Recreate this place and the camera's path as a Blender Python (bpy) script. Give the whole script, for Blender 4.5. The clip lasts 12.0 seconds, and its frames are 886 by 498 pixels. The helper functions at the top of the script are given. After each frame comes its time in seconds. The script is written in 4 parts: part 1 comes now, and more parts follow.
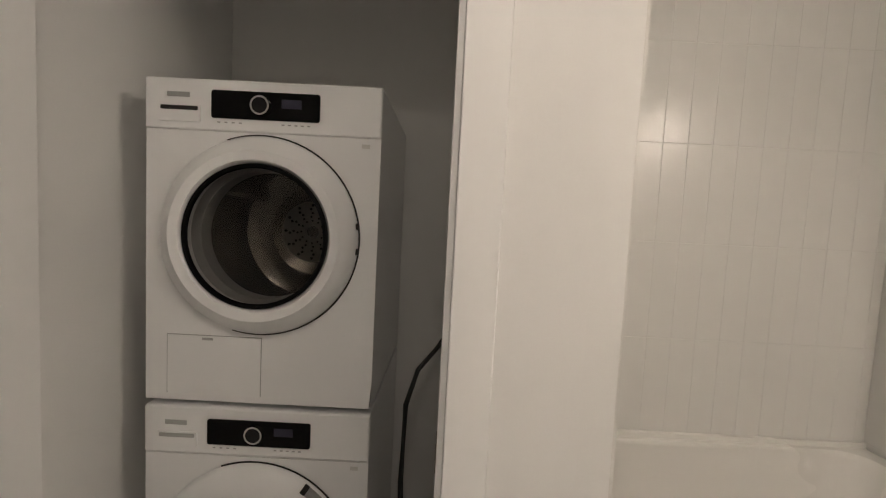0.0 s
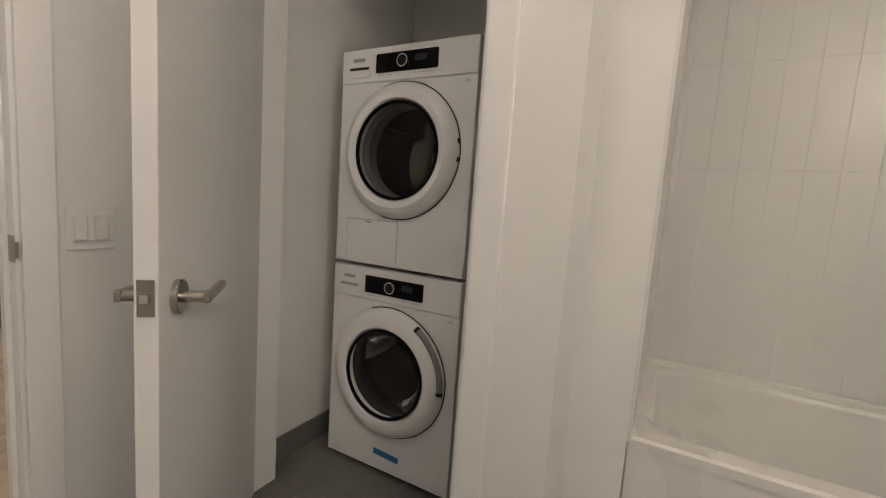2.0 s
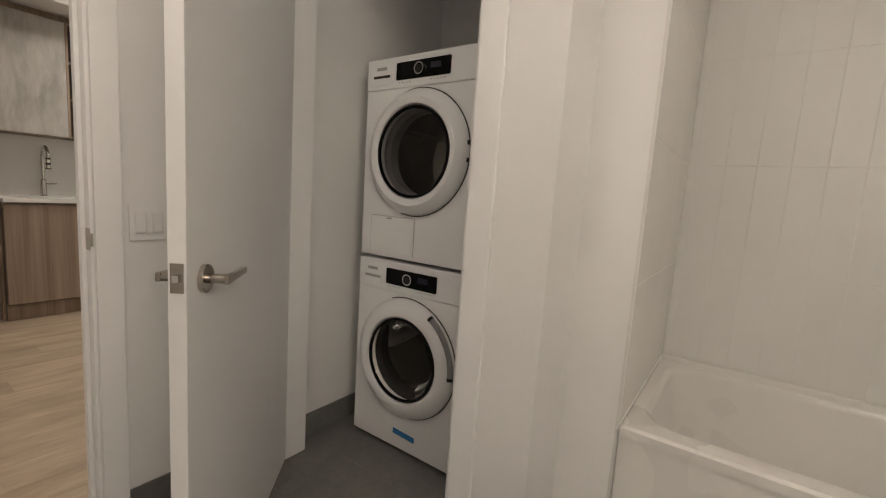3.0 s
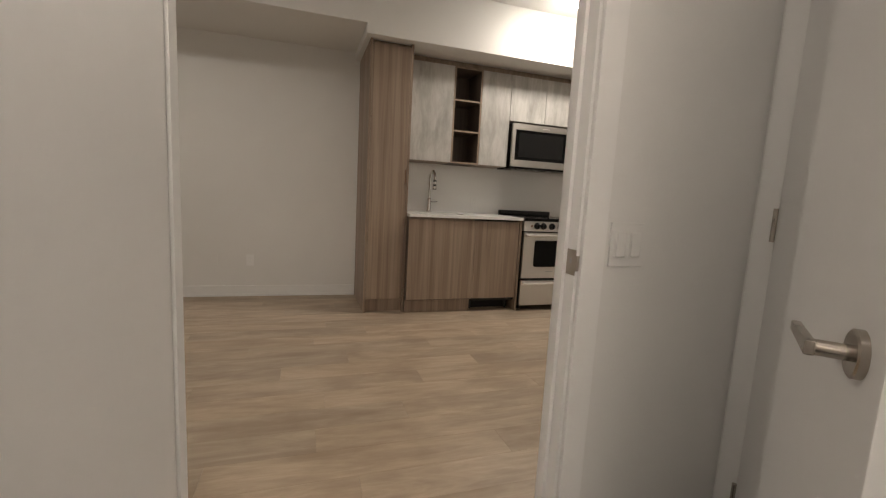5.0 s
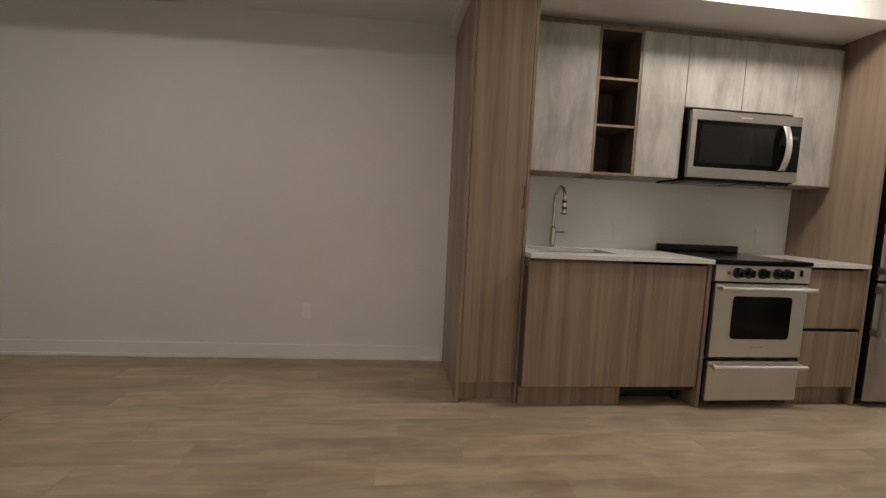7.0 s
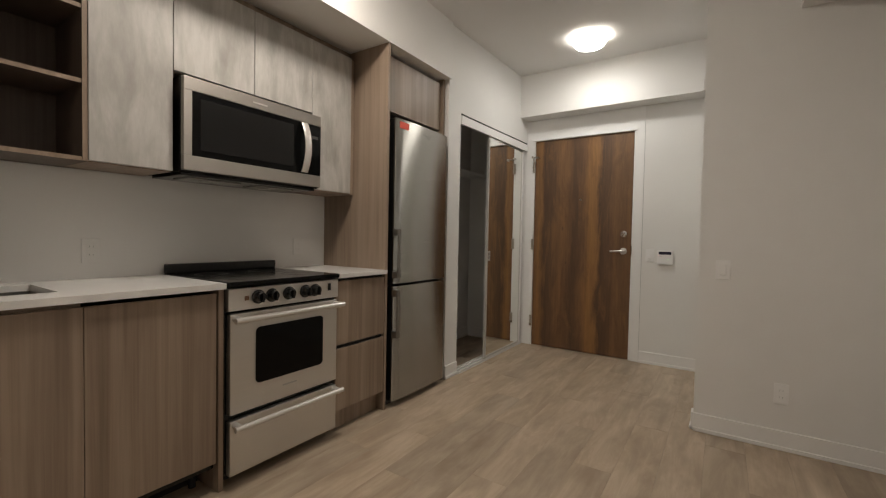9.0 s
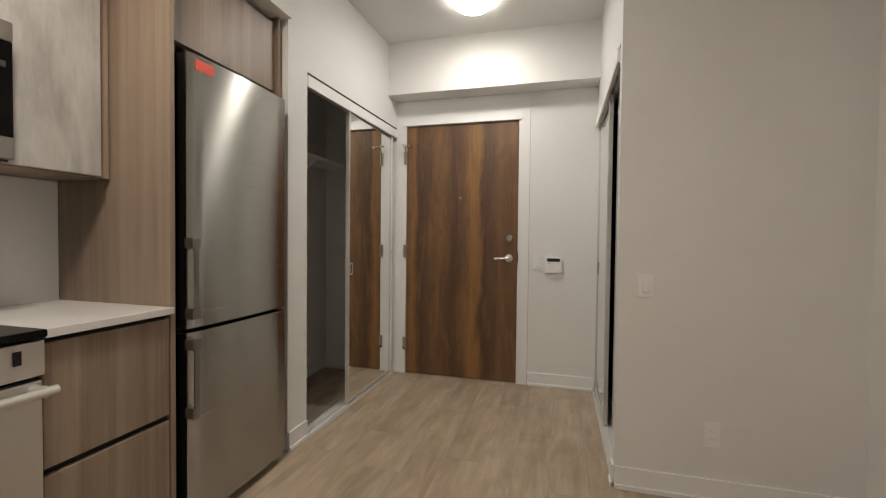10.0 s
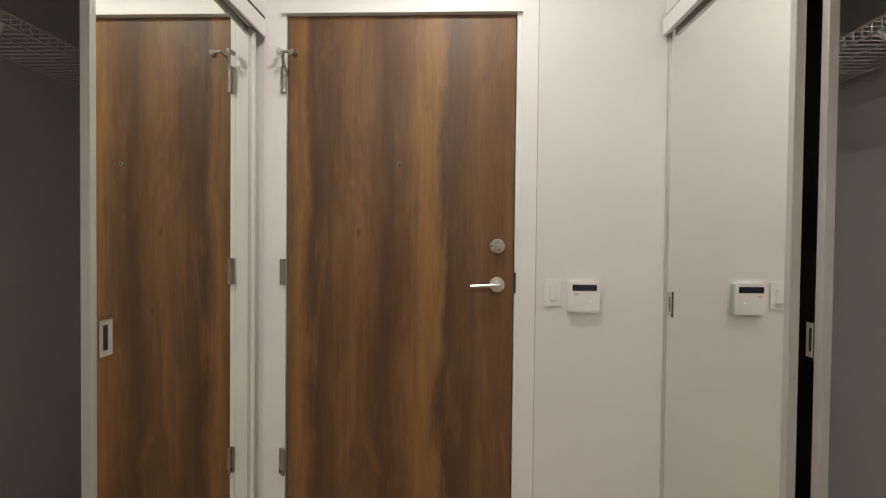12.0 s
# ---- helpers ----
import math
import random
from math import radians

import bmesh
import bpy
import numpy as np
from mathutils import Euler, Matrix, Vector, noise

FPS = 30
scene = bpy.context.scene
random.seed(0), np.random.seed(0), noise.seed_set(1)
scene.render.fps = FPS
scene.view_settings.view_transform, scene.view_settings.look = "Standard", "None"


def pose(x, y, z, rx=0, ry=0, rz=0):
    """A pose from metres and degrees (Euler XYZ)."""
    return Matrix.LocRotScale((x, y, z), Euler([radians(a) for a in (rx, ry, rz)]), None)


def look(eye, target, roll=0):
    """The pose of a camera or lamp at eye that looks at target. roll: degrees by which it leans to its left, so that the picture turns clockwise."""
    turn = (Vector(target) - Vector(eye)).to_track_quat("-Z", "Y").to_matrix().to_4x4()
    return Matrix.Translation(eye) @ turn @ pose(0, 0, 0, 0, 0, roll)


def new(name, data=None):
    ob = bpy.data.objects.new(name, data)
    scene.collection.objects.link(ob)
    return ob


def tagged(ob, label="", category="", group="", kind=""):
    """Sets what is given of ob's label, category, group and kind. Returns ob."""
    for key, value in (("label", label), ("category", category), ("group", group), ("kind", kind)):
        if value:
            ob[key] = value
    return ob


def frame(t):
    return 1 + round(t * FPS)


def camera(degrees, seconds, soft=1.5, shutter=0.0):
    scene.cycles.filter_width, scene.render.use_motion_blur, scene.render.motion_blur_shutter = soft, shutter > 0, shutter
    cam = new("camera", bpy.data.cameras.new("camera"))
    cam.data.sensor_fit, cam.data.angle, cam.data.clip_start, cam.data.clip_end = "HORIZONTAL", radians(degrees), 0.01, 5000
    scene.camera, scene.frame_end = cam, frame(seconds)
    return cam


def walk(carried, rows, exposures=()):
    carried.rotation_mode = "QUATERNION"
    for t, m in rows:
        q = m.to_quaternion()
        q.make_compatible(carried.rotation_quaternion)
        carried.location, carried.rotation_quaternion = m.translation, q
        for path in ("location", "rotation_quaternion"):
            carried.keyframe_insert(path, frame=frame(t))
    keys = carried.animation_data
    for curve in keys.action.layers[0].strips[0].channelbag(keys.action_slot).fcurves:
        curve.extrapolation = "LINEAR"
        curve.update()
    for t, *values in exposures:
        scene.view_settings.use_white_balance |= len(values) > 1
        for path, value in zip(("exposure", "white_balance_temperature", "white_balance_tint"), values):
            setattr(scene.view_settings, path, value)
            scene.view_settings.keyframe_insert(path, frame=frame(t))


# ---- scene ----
cam = camera(92.6, 12.0, 1.2)
PATH = [
    (0, (3.504, -4.722, 1.353), (3.498, -2.727, 1.217), 2.9),
    (0.5, (3.662, -4.814, 1.351), (3.226, -2.869, 1.18), 3.3),
    (1, (3.734, -4.902, 1.275), (2.976, -3.063, 1.066), 3.7),
    (1.5, (3.793, -4.962, 1.16), (2.937, -3.168, 0.942), 3.7),
    (2, (3.96, -4.971, 1.114), (3.015, -3.222, 0.894), 4.0),
    (2.5, (4.11, -4.98, 1.118), (3.066, -3.288, 0.899), 3.9),
    (2.7, (4.147, -4.965, 1.13), (3.071, -3.294, 0.896), 3.9),
    (4.3, (3.823, -5.22, 1.084), (2.163, -4.128, 0.854), 3.1),
    (4.5, (3.735, -5.233, 1.085), (1.998, -4.27, 0.85), 3.0),
    (5, (3.493, -5.224, 1.084), (1.61, -4.601, 0.83), 3.1),
    (5.5, (3.23, -5.201, 1.122), (1.269, -4.898, 0.865), 2.5),
    (6, (2.86, -5.182, 1.116), (0.885, -4.974, 0.887), 2.5),
    (6.5, (2.493, -5.157, 1.118), (0.512, -4.98, 0.902), 2.5),
    (6.7, (2.343, -5.145, 1.118), (0.36, -4.975, 0.917), 2.5),
    (8.3, (1.792, -4.651, 1.132), (0.183, -3.466, 1.047), 2.0),
    (8.5, (1.754, -4.539, 1.148), (0.291, -3.177, 1.065), 1.7),
    (9, (1.665, -4.24, 1.123), (0.563, -2.572, 1.064), 1.1),
    (9.5, (1.476, -3.842, 1.135), (0.761, -1.975, 1.088), 0.8),
    (10, (1.282, -3.454, 1.17), (0.752, -1.526, 1.122), 0.6),
    (10.5, (1.072, -3.04, 1.174), (0.709, -1.074, 1.135), 0.6),
    (11, (0.925, -2.585, 1.165), (0.739, -0.594, 1.133), 0.6),
    (11.5, (0.818, -2.194, 1.184), (0.691, -0.198, 1.142), 0.5),
    (12, (0.724, -1.758, 1.192), (0.653, 0.241, 1.159), 0.6),
]
walk(cam, [(t, look(eye, target, roll)) for t, eye, target, roll in PATH],
     exposures=[(0.0, 0.46), (1.5, 0.38), (2.5, 0.43), (4.5, 0.42), (5.0, 0.42), (5.5, 0.12), (6.0, 0.13), (6.5, 0.18), (8.5, 0.07), (9.5, -0.02), (10.0, 0.28), (10.5, 0.28), (11.0, 0.14), (11.5, 0.12), (12.0, 0.50)])

# ---------------------------------------------------------------- light
DOME = (1.0, 0.90, 0.785)      # warm lamp glass
DOME_POWER = 94.0
world = bpy.data.worlds.new("night")
world.use_nodes = True
world.node_tree.nodes["Background"].inputs[0].default_value = (0.02, 0.022, 0.03, 1)
world.node_tree.nodes["Background"].inputs[1].default_value = 0.3
scene.world = world


# ---------------------------------------------------------------- materials
def nodes_of(name):
    m = bpy.data.materials.new(name)
    m.use_nodes = True
    nt = m.node_tree
    return m, nt, nt.nodes["Principled BSDF"]


def ramp(nt, fac, stops):
    r = nt.nodes.new("ShaderNodeValToRGB")
    while len(r.color_ramp.elements) < len(stops):
        r.color_ramp.elements.new(0.5)
    for e, (p, c) in zip(r.color_ramp.elements, stops):
        e.position, e.color = p, (*c, 1) if len(c) == 3 else (c[0], c[0], c[0], 1)
    nt.links.new(fac, r.inputs[0])
    return r.outputs[0]


def place(nt, scale, spread=0.0):
    """World position scaled per axis; spread shifts it for each object at random."""
    geo = nt.nodes.new("ShaderNodeNewGeometry")
    out = geo.outputs["Position"]
    if spread:
        info = nt.nodes.new("ShaderNodeObjectInfo")
        add = nt.nodes.new("ShaderNodeVectorMath")
        add.operation = "MULTIPLY_ADD"
        nt.links.new(info.outputs["Random"], add.inputs[0])
        add.inputs[1].default_value = (spread, spread * 1.7, spread * 2.3)
        nt.links.new(out, add.inputs[2])
        out = add.outputs[0]
    mp = nt.nodes.new("ShaderNodeMapping")
    mp.inputs["Scale"].default_value = scale
    nt.links.new(out, mp.inputs["Vector"])
    return mp.outputs[0]


def noise_tex(nt, vec, scale=1.0, detail=4.0, rough=0.55, distort=0.0):
    n = nt.nodes.new("ShaderNodeTexNoise")
    n.inputs["Scale"].default_value = scale
    n.inputs["Detail"].default_value = detail
    n.inputs["Roughness"].default_value = rough
    n.inputs["Distortion"].default_value = distort
    nt.links.new(vec, n.inputs["Vector"])
    return n.outputs["Fac"]


def mix(nt, fac, a, b, kind="MIX"):
    m = nt.nodes.new("ShaderNodeMix")
    m.data_type, m.blend_type = "RGBA", kind
    for sock, v in ((m.inputs[0], fac), (m.inputs[6], a), (m.inputs[7], b)):
        if hasattr(v, "is_linked"):
            nt.links.new(v, sock)
        else:
            sock.default_value = v if not isinstance(v, tuple) else (*v, 1)
    return m.outputs[2]


def bump(nt, bsdf, height, strength, distance=0.002):
    b = nt.nodes.new("ShaderNodeBump")
    b.inputs["Strength"].default_value = strength
    b.inputs["Distance"].default_value = distance
    nt.links.new(height, b.inputs["Height"])
    nt.links.new(b.outputs[0], bsdf.inputs["Normal"])


def plain(name, c, rough=0.5, metal=0.0, vary=0.06, grain=40.0, relief=0.05, coat=0.0):
    """A painted, moulded or metal surface with faint mottling at two scales."""
    m, nt, b = nodes_of(name)
    big = noise_tex(nt, place(nt, (1.7, 1.7, 1.7)), 1.0, 3)
    fine = noise_tex(nt, place(nt, (grain, grain, grain)), 1.0, 3)
    lo, hi = tuple(v * (1 - vary) for v in c), tuple(min(1, v * (1 + vary)) for v in c)
    col = ramp(nt, big, ((0.3, lo), (0.7, hi)))
    col = mix(nt, 0.25, col, ramp(nt, fine, ((0.35, lo), (0.65, hi))))
    nt.links.new(col, b.inputs["Base Color"])
    nt.links.new(ramp(nt, big, ((0.3, (max(0.02, rough * 0.9),)), (0.7, (min(1, rough * 1.1),)))), b.inputs["Roughness"])
    b.inputs["Metallic"].default_value = metal
    b.inputs["Coat Weight"].default_value = coat
    if relief:
        bump(nt, b, fine, relief, 0.001)
    return m


def grainy(name, stops, fine_stops, wide, fine, rough=0.45, spread=0.0, vary=0.0, relief=0.08, blend=0.5, blotch=None, bend=0.6):
    """Wood or laminate: broad figure and fine grain, each stretched along the grain."""
    m, nt, b = nodes_of(name)
    col = ramp(nt, noise_tex(nt, place(nt, wide, spread), 1.0, 4, 0.6, bend), stops)
    f = noise_tex(nt, place(nt, fine, spread), 1.0, 5, 0.65, 0.2)
    col = mix(nt, blend, col, ramp(nt, f, fine_stops))
    if blotch:
        dark, scale = blotch
        col = mix(nt, ramp(nt, noise_tex(nt, place(nt, scale, spread), 1.0, 5, 0.6), ((0.45, (0.0,)), (0.75, (0.75,)))), col, dark)
    if vary:
        info = nt.nodes.new("ShaderNodeObjectInfo")
        shade = ramp(nt, info.outputs["Random"], ((0.0, (1 - vary,) * 3), (0.5, (1.0, 0.98, 0.95)), (1.0, (1 + vary * 0.6, 1 + vary * 0.55, 1 + vary * 0.5))))
        col = mix(nt, 1.0, col, shade, "MULTIPLY")
    nt.links.new(col, b.inputs["Base Color"])
    nt.links.new(ramp(nt, f, ((0.3, (rough * 0.85,)), (0.7, (rough * 1.15,)))), b.inputs["Roughness"])
    if relief:
        bump(nt, b, f, relief, 0.0006)
    return m


def brushed(name, c, rough=0.3, along=(3.0, 3.0, 500.0), aniso=0.7, turn=0.0):
    m, nt, b = nodes_of(name)
    f = noise_tex(nt, place(nt, along), 1.0, 3)
    nt.links.new(ramp(nt, f, ((0.3, tuple(v * 0.985 for v in c)), (0.7, tuple(min(1, v * 1.015) for v in c)))), b.inputs["Base Color"])
    nt.links.new(ramp(nt, f, ((0.3, (rough * 0.985,)), (0.7, (rough * 1.015,)))), b.inputs["Roughness"])
    b.inputs["Metallic"].default_value = 1.0
    b.inputs["Anisotropic"].default_value = aniso
    b.inputs["Anisotropic Rotation"].default_value = turn
    tan = nt.nodes.new("ShaderNodeCombineXYZ")
    tan.inputs[2].default_value = 1.0
    nt.links.new(tan.outputs[0], b.inputs["Tangent"])
    return m


def glow(name, c, strength):
    m, nt, b = nodes_of(name)
    b.inputs["Base Color"].default_value = (0.9, 0.88, 0.82, 1)
    b.inputs["Roughness"].default_value = 0.25
    b.inputs["Emission Color"].default_value = (*c, 1)
    b.inputs["Emission Strength"].default_value = strength
    return m


WALL = plain("wall_paint", (0.81, 0.805, 0.79), 0.62, 0, 0.02, 160, 0.12)
CEIL = plain("ceiling_paint", (0.80, 0.79, 0.775), 0.85, 0, 0.03, 220, 0.35)
TRIM = plain("trim_paint", (0.86, 0.857, 0.848), 0.5, 0, 0.015, 60, 0.04)
DOORW = plain("door_paint", (0.82, 0.815, 0.81), 0.38, 0, 0.015, 60, 0.05)
WOOD = grainy("cabinet_laminate",
              ((0.30, (0.180, 0.127, 0.089)), (0.45, (0.270, 0.200, 0.147)), (0.58, (0.335, 0.254, 0.191)), (0.72, (0.390, 0.303, 0.233))),
              ((0.33, (0.185, 0.133, 0.095)), (0.47, (0.290, 0.218, 0.162)), (0.6, (0.345, 0.264, 0.200)), (0.72, (0.380, 0.294, 0.226))),
              (7.0, 11.0, 0.40), (26.0, 42.0, 0.8), 0.44, 0.0, 0.0, 0.05, 0.42, ((0.150, 0.103, 0.072), (9.0, 17.0, 0.38)), 1.1)
# similar grain at under half of WOOD's tone, for carcasses and shelf insides
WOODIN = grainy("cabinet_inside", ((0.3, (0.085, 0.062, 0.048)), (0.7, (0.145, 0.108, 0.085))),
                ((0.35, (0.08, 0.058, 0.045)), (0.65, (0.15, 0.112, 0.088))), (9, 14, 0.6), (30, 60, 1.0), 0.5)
CEMENT = grainy("pale_laminate",
                ((0.32, (0.355, 0.345, 0.322)), (0.52, (0.475, 0.463, 0.438)), (0.72, (0.575, 0.562, 0.537))),
                ((0.35, (0.40, 0.388, 0.365)), (0.6, (0.53, 0.516, 0.492))),
                (8.0, 10.0, 2.2), (36.0, 44.0, 7.0), 0.55, 0.0, 0.0, 0.06, 0.35, ((0.245, 0.228, 0.203), (5.0, 7.0, 2.6)), 1.2)
PLANK = grainy("floor_plank",
               ((0.30, (0.300, 0.228, 0.162)), (0.5, (0.435, 0.349, 0.258)), (0.7, (0.575, 0.478, 0.370))),
               ((0.33, (0.370, 0.292, 0.215)), (0.52, (0.460, 0.374, 0.283)), (0.7, (0.590, 0.496, 0.392))),
               (9.0, 1.7, 4.0), (30.0, 2.0, 4.0), 0.44, 9.0, 0.13, 0.06, 0.36, ((0.285, 0.212, 0.148), (8.0, 2.6, 3.0)), 1.0)
JOINT = plain("floor_joint", (0.30, 0.245, 0.19), 0.8)


def walnut():
    """Broad upright bands of sapwood and heartwood that waver, with mottled figure, fine streaks and a few small knots."""
    m, nt, b = nodes_of("walnut_laminate")
    geo = nt.nodes.new("ShaderNodeNewGeometry")
    sep = nt.nodes.new("ShaderNodeSeparateXYZ")
    nt.links.new(geo.outputs["Position"], sep.inputs[0])
    waver = noise_tex(nt, place(nt, (5.0, 1.0, 1.1)), 1.0, 6, 0.68)
    add = nt.nodes.new("ShaderNodeMath")
    add.operation = "MULTIPLY_ADD"
    nt.links.new(waver, add.inputs[0])
    add.inputs[1].default_value = 0.26
    nt.links.new(sep.outputs[0], add.inputs[2])
    sub = nt.nodes.new("ShaderNodeMath")
    sub.operation = "SUBTRACT"
    nt.links.new(add.outputs[0], sub.inputs[0])
    sub.inputs[1].default_value = 0.13
    sap, mid, heart = (0.275, 0.138, 0.046), (0.170, 0.088, 0.039), (0.092, 0.049, 0.026)
    col = ramp(nt, sub.outputs[0], ((0.0, mid), (0.065, sap), (0.12, heart), (0.20, (0.125, 0.067, 0.033)), (0.285, (0.215, 0.111, 0.046)),
                                    (0.36, mid), (0.42, heart), (0.50, mid), (0.57, sap), (0.64, (0.28, 0.142, 0.049)), (0.69, heart), (0.75, (0.13, 0.070, 0.034)),
                                    (0.81, (0.20, 0.105, 0.045)), (0.88, (0.15, 0.080, 0.037)), (0.95, mid)))
    mottle = noise_tex(nt, place(nt, (11.0, 1.0, 1.7)), 1.0, 7, 0.68, 1.0)
    col = mix(nt, ramp(nt, mottle, ((0.47, (0.0,)), (0.74, (0.72,)))), col, (0.092, 0.046, 0.024))
    col = mix(nt, ramp(nt, mottle, ((0.27, (0.6,)), (0.47, (0.0,)))), col, (0.29, 0.145, 0.050))
    streak = noise_tex(nt, place(nt, (70.0, 1.0, 2.4)), 1.0, 5, 0.6, 0.15)
    col = mix(nt, 1.0, col, ramp(nt, streak, ((0.32, (0.85, 0.84, 0.83)), (0.68, (1.12, 1.11, 1.10)))), "MULTIPLY")
    vor = nt.nodes.new("ShaderNodeTexVoronoi")
    vor.inputs["Scale"].default_value = 1.0
    nt.links.new(place(nt, (7.0, 0.2, 3.2)), vor.inputs["Vector"])
    col = mix(nt, ramp(nt, vor.outputs["Distance"], ((0.02, (0.6,)), (0.09, (0.0,)))), col, (0.05, 0.025, 0.014))
    nt.links.new(col, b.inputs["Base Color"])
    nt.links.new(ramp(nt, streak, ((0.3, (0.44,)), (0.7, (0.56,)))), b.inputs["Roughness"])
    bump(nt, b, streak, 0.05, 0.0005)
    return m


WALNUT = walnut()
QUARTZ = plain("quartz", (0.76, 0.75, 0.73), 0.22, 0, 0.03, 300, 0.0)
SPLASH = plain("backsplash_quartz", (0.84, 0.835, 0.82), 0.42, 0, 0.03, 300, 0.0)
STEEL = brushed("brushed_steel", (0.42, 0.405, 0.38), 0.27, (3.0, 3.0, 300.0), 1.0)
BARM = brushed("bar_steel", (0.30, 0.285, 0.265), 0.34, (3.0, 3.0, 300.0), 0.3)
RANGE = brushed("range_steel", (0.66, 0.64, 0.61), 0.42, (3.0, 3.0, 400.0), 0.5)
MICRO = brushed("microwave_steel", (0.40, 0.375, 0.345), 0.54, (3.0, 3.0, 400.0), 0.3)
DARKG = plain("dark_grey_paint", (0.05, 0.05, 0.05), 0.4)
NICKEL = plain("satin_nickel", (0.46, 0.42, 0.375), 0.28, 1.0, 0.03, 90, 0.0)
SINKM = brushed("sink_steel", (0.33, 0.32, 0.30), 0.38, (3.0, 300.0, 3.0), 0.3)
CHROME = plain("chrome", (0.80, 0.79, 0.77), 0.08, 1.0, 0.02, 40, 0.0)
TAPM = plain("faucet_chrome", (0.74, 0.73, 0.71), 0.14, 1.0, 0.03, 40, 0.0)
ALU = plain("aluminium", (0.62, 0.61, 0.59), 0.36, 0.35, 0.03, 90, 0.02)
TRACKM = plain("painted_track", (0.70, 0.69, 0.67), 0.4, 0, 0.03)
BLACK = plain("black_enamel", (0.006, 0.006, 0.006), 0.24, 0, 0.1, 60, 0.0)
GLASSK = plain("black_glass", (0.004, 0.004, 0.004), 0.12, 0, 0.1, 60, 0.0)
GLASSK.node_tree.nodes["Principled BSDF"].inputs["Specular IOR Level"].default_value = 0.16
SCREEN = plain("oven_screen", (0.011, 0.011, 0.011), 0.16, 0, 0.1, 400, 0.0)
SCREEN.node_tree.nodes["Principled BSDF"].inputs["Specular IOR Level"].default_value = 0.3
HANDLE = plain("satin_metal", (0.72, 0.70, 0.67), 0.32, 0.6, 0.02, 90, 0.0)
RING = plain("burner_print", (0.030, 0.030, 0.030), 0.3)
DARK = plain("dark_void", (0.015, 0.013, 0.012), 0.7)
KNOB = plain("knob_plastic", (0.004, 0.004, 0.004), 0.28)
RUBBER = plain("rubber", (0.03, 0.03, 0.03), 0.6)
ENAMEL = plain("appliance_enamel", (0.91, 0.912, 0.915), 0.30, 0, 0.012, 60, 0.02, 0.15)
GRIPM = plain("grip_plastic", (0.30, 0.30, 0.30), 0.45)
GREYP = plain("grey_plastic", (0.42, 0.42, 0.42), 0.4)
PLATE = plain("plate_plastic", (0.88, 0.88, 0.875), 0.32, 0, 0.015)
TUBM = plain("tub_acrylic", (0.80, 0.785, 0.755), 0.28, 0, 0.015, 40, 0.0, 0.1)
TILEW = plain("white_tile", (0.78, 0.77, 0.745), 0.23, 0, 0.008, 120, 0.0)
GROUTW = plain("white_grout", (0.73, 0.72, 0.695), 0.85)
TILEG = grainy("grey_tile", ((0.3, (0.125, 0.122, 0.118)), (0.7, (0.19, 0.186, 0.18))), ((0.35, (0.13, 0.127, 0.122)), (0.65, (0.20, 0.196, 0.19))),
               (5, 3, 5), (40, 30, 40), 0.42, 4.0, 0.08, 0.06)
GROUTG = plain("grey_grout", (0.25, 0.245, 0.235), 0.9)
BLUE = plain("blue_tape", (0.03, 0.20, 0.48), 0.55)
RED = plain("red_sticker", (0.75, 0.10, 0.06), 0.5)
LCD = plain("lcd", (0.03, 0.03, 0.05), 0.15)
COPPER = plain("copper_pull", (0.24, 0.15, 0.10), 0.3, 1.0, 0.03)
LAMP = glow("lamp_glass", DOME, DOME_POWER)
LAMPH = glow("entry_lamp_glass", (1.0, 0.96, 0.885), DOME_POWER * 0.86)
LAMPRIM = glow("lamp_glass_rim", DOME, DOME_POWER * 0.05)
LAMPRIMK = glow("kitchen_lamp_rim", DOME, DOME_POWER * 0.40)
VANITY = glow("vanity_glass", (1.0, 0.865, 0.74), 28.0)
# glow of an added, unseen lamp that fills the living room side
LIVING_FILL = glow("living_fill_glow", DOME, 78.0)
# weak glow for the unseen fill lamp added in the bathroom
BATH_FILL = glow("bathroom_fill_glow", (1.0, 0.865, 0.74), 17.0)
LEDR = glow("led_red", (1, 0.08, 0.08), 2.0)
LEDG = glow("led_green", (0.25, 1, 0.2), 1.5)
mm, nt_, b_ = nodes_of("mirror_glass")
b_.inputs["Base Color"].default_value = (0.86, 0.88, 0.85, 1)
b_.inputs["Metallic"].default_value = 1.0
b_.inputs["Roughness"].default_value = 0.0
MIRROR = mm
mm, nt_, b_ = nodes_of("door_glass")
b_.inputs["Base Color"].default_value = (0.16, 0.15, 0.135, 1)
b_.inputs["Transmission Weight"].default_value = 1.0
b_.inputs["Roughness"].default_value = 0.02
b_.inputs["IOR"].default_value = 1.04
b_.inputs["Coat Weight"].default_value = 0.7
GLASS = mm
mm, nt_, b_ = nodes_of("washer_glass")
b_.inputs["Base Color"].default_value = (0.62, 0.59, 0.53, 1)
b_.inputs["Transmission Weight"].default_value = 1.0
b_.inputs["Roughness"].default_value = 0.02
b_.inputs["IOR"].default_value = 1.12
b_.inputs["Coat Weight"].default_value = 0.6
GLASSW = mm
DRUM = plain("drum_steel", (0.50, 0.48, 0.45), 0.25, 1.0, 0.08, 60, 0.05)


# ---------------------------------------------------------------- mesh helpers
def shape():
    return bmesh.new()


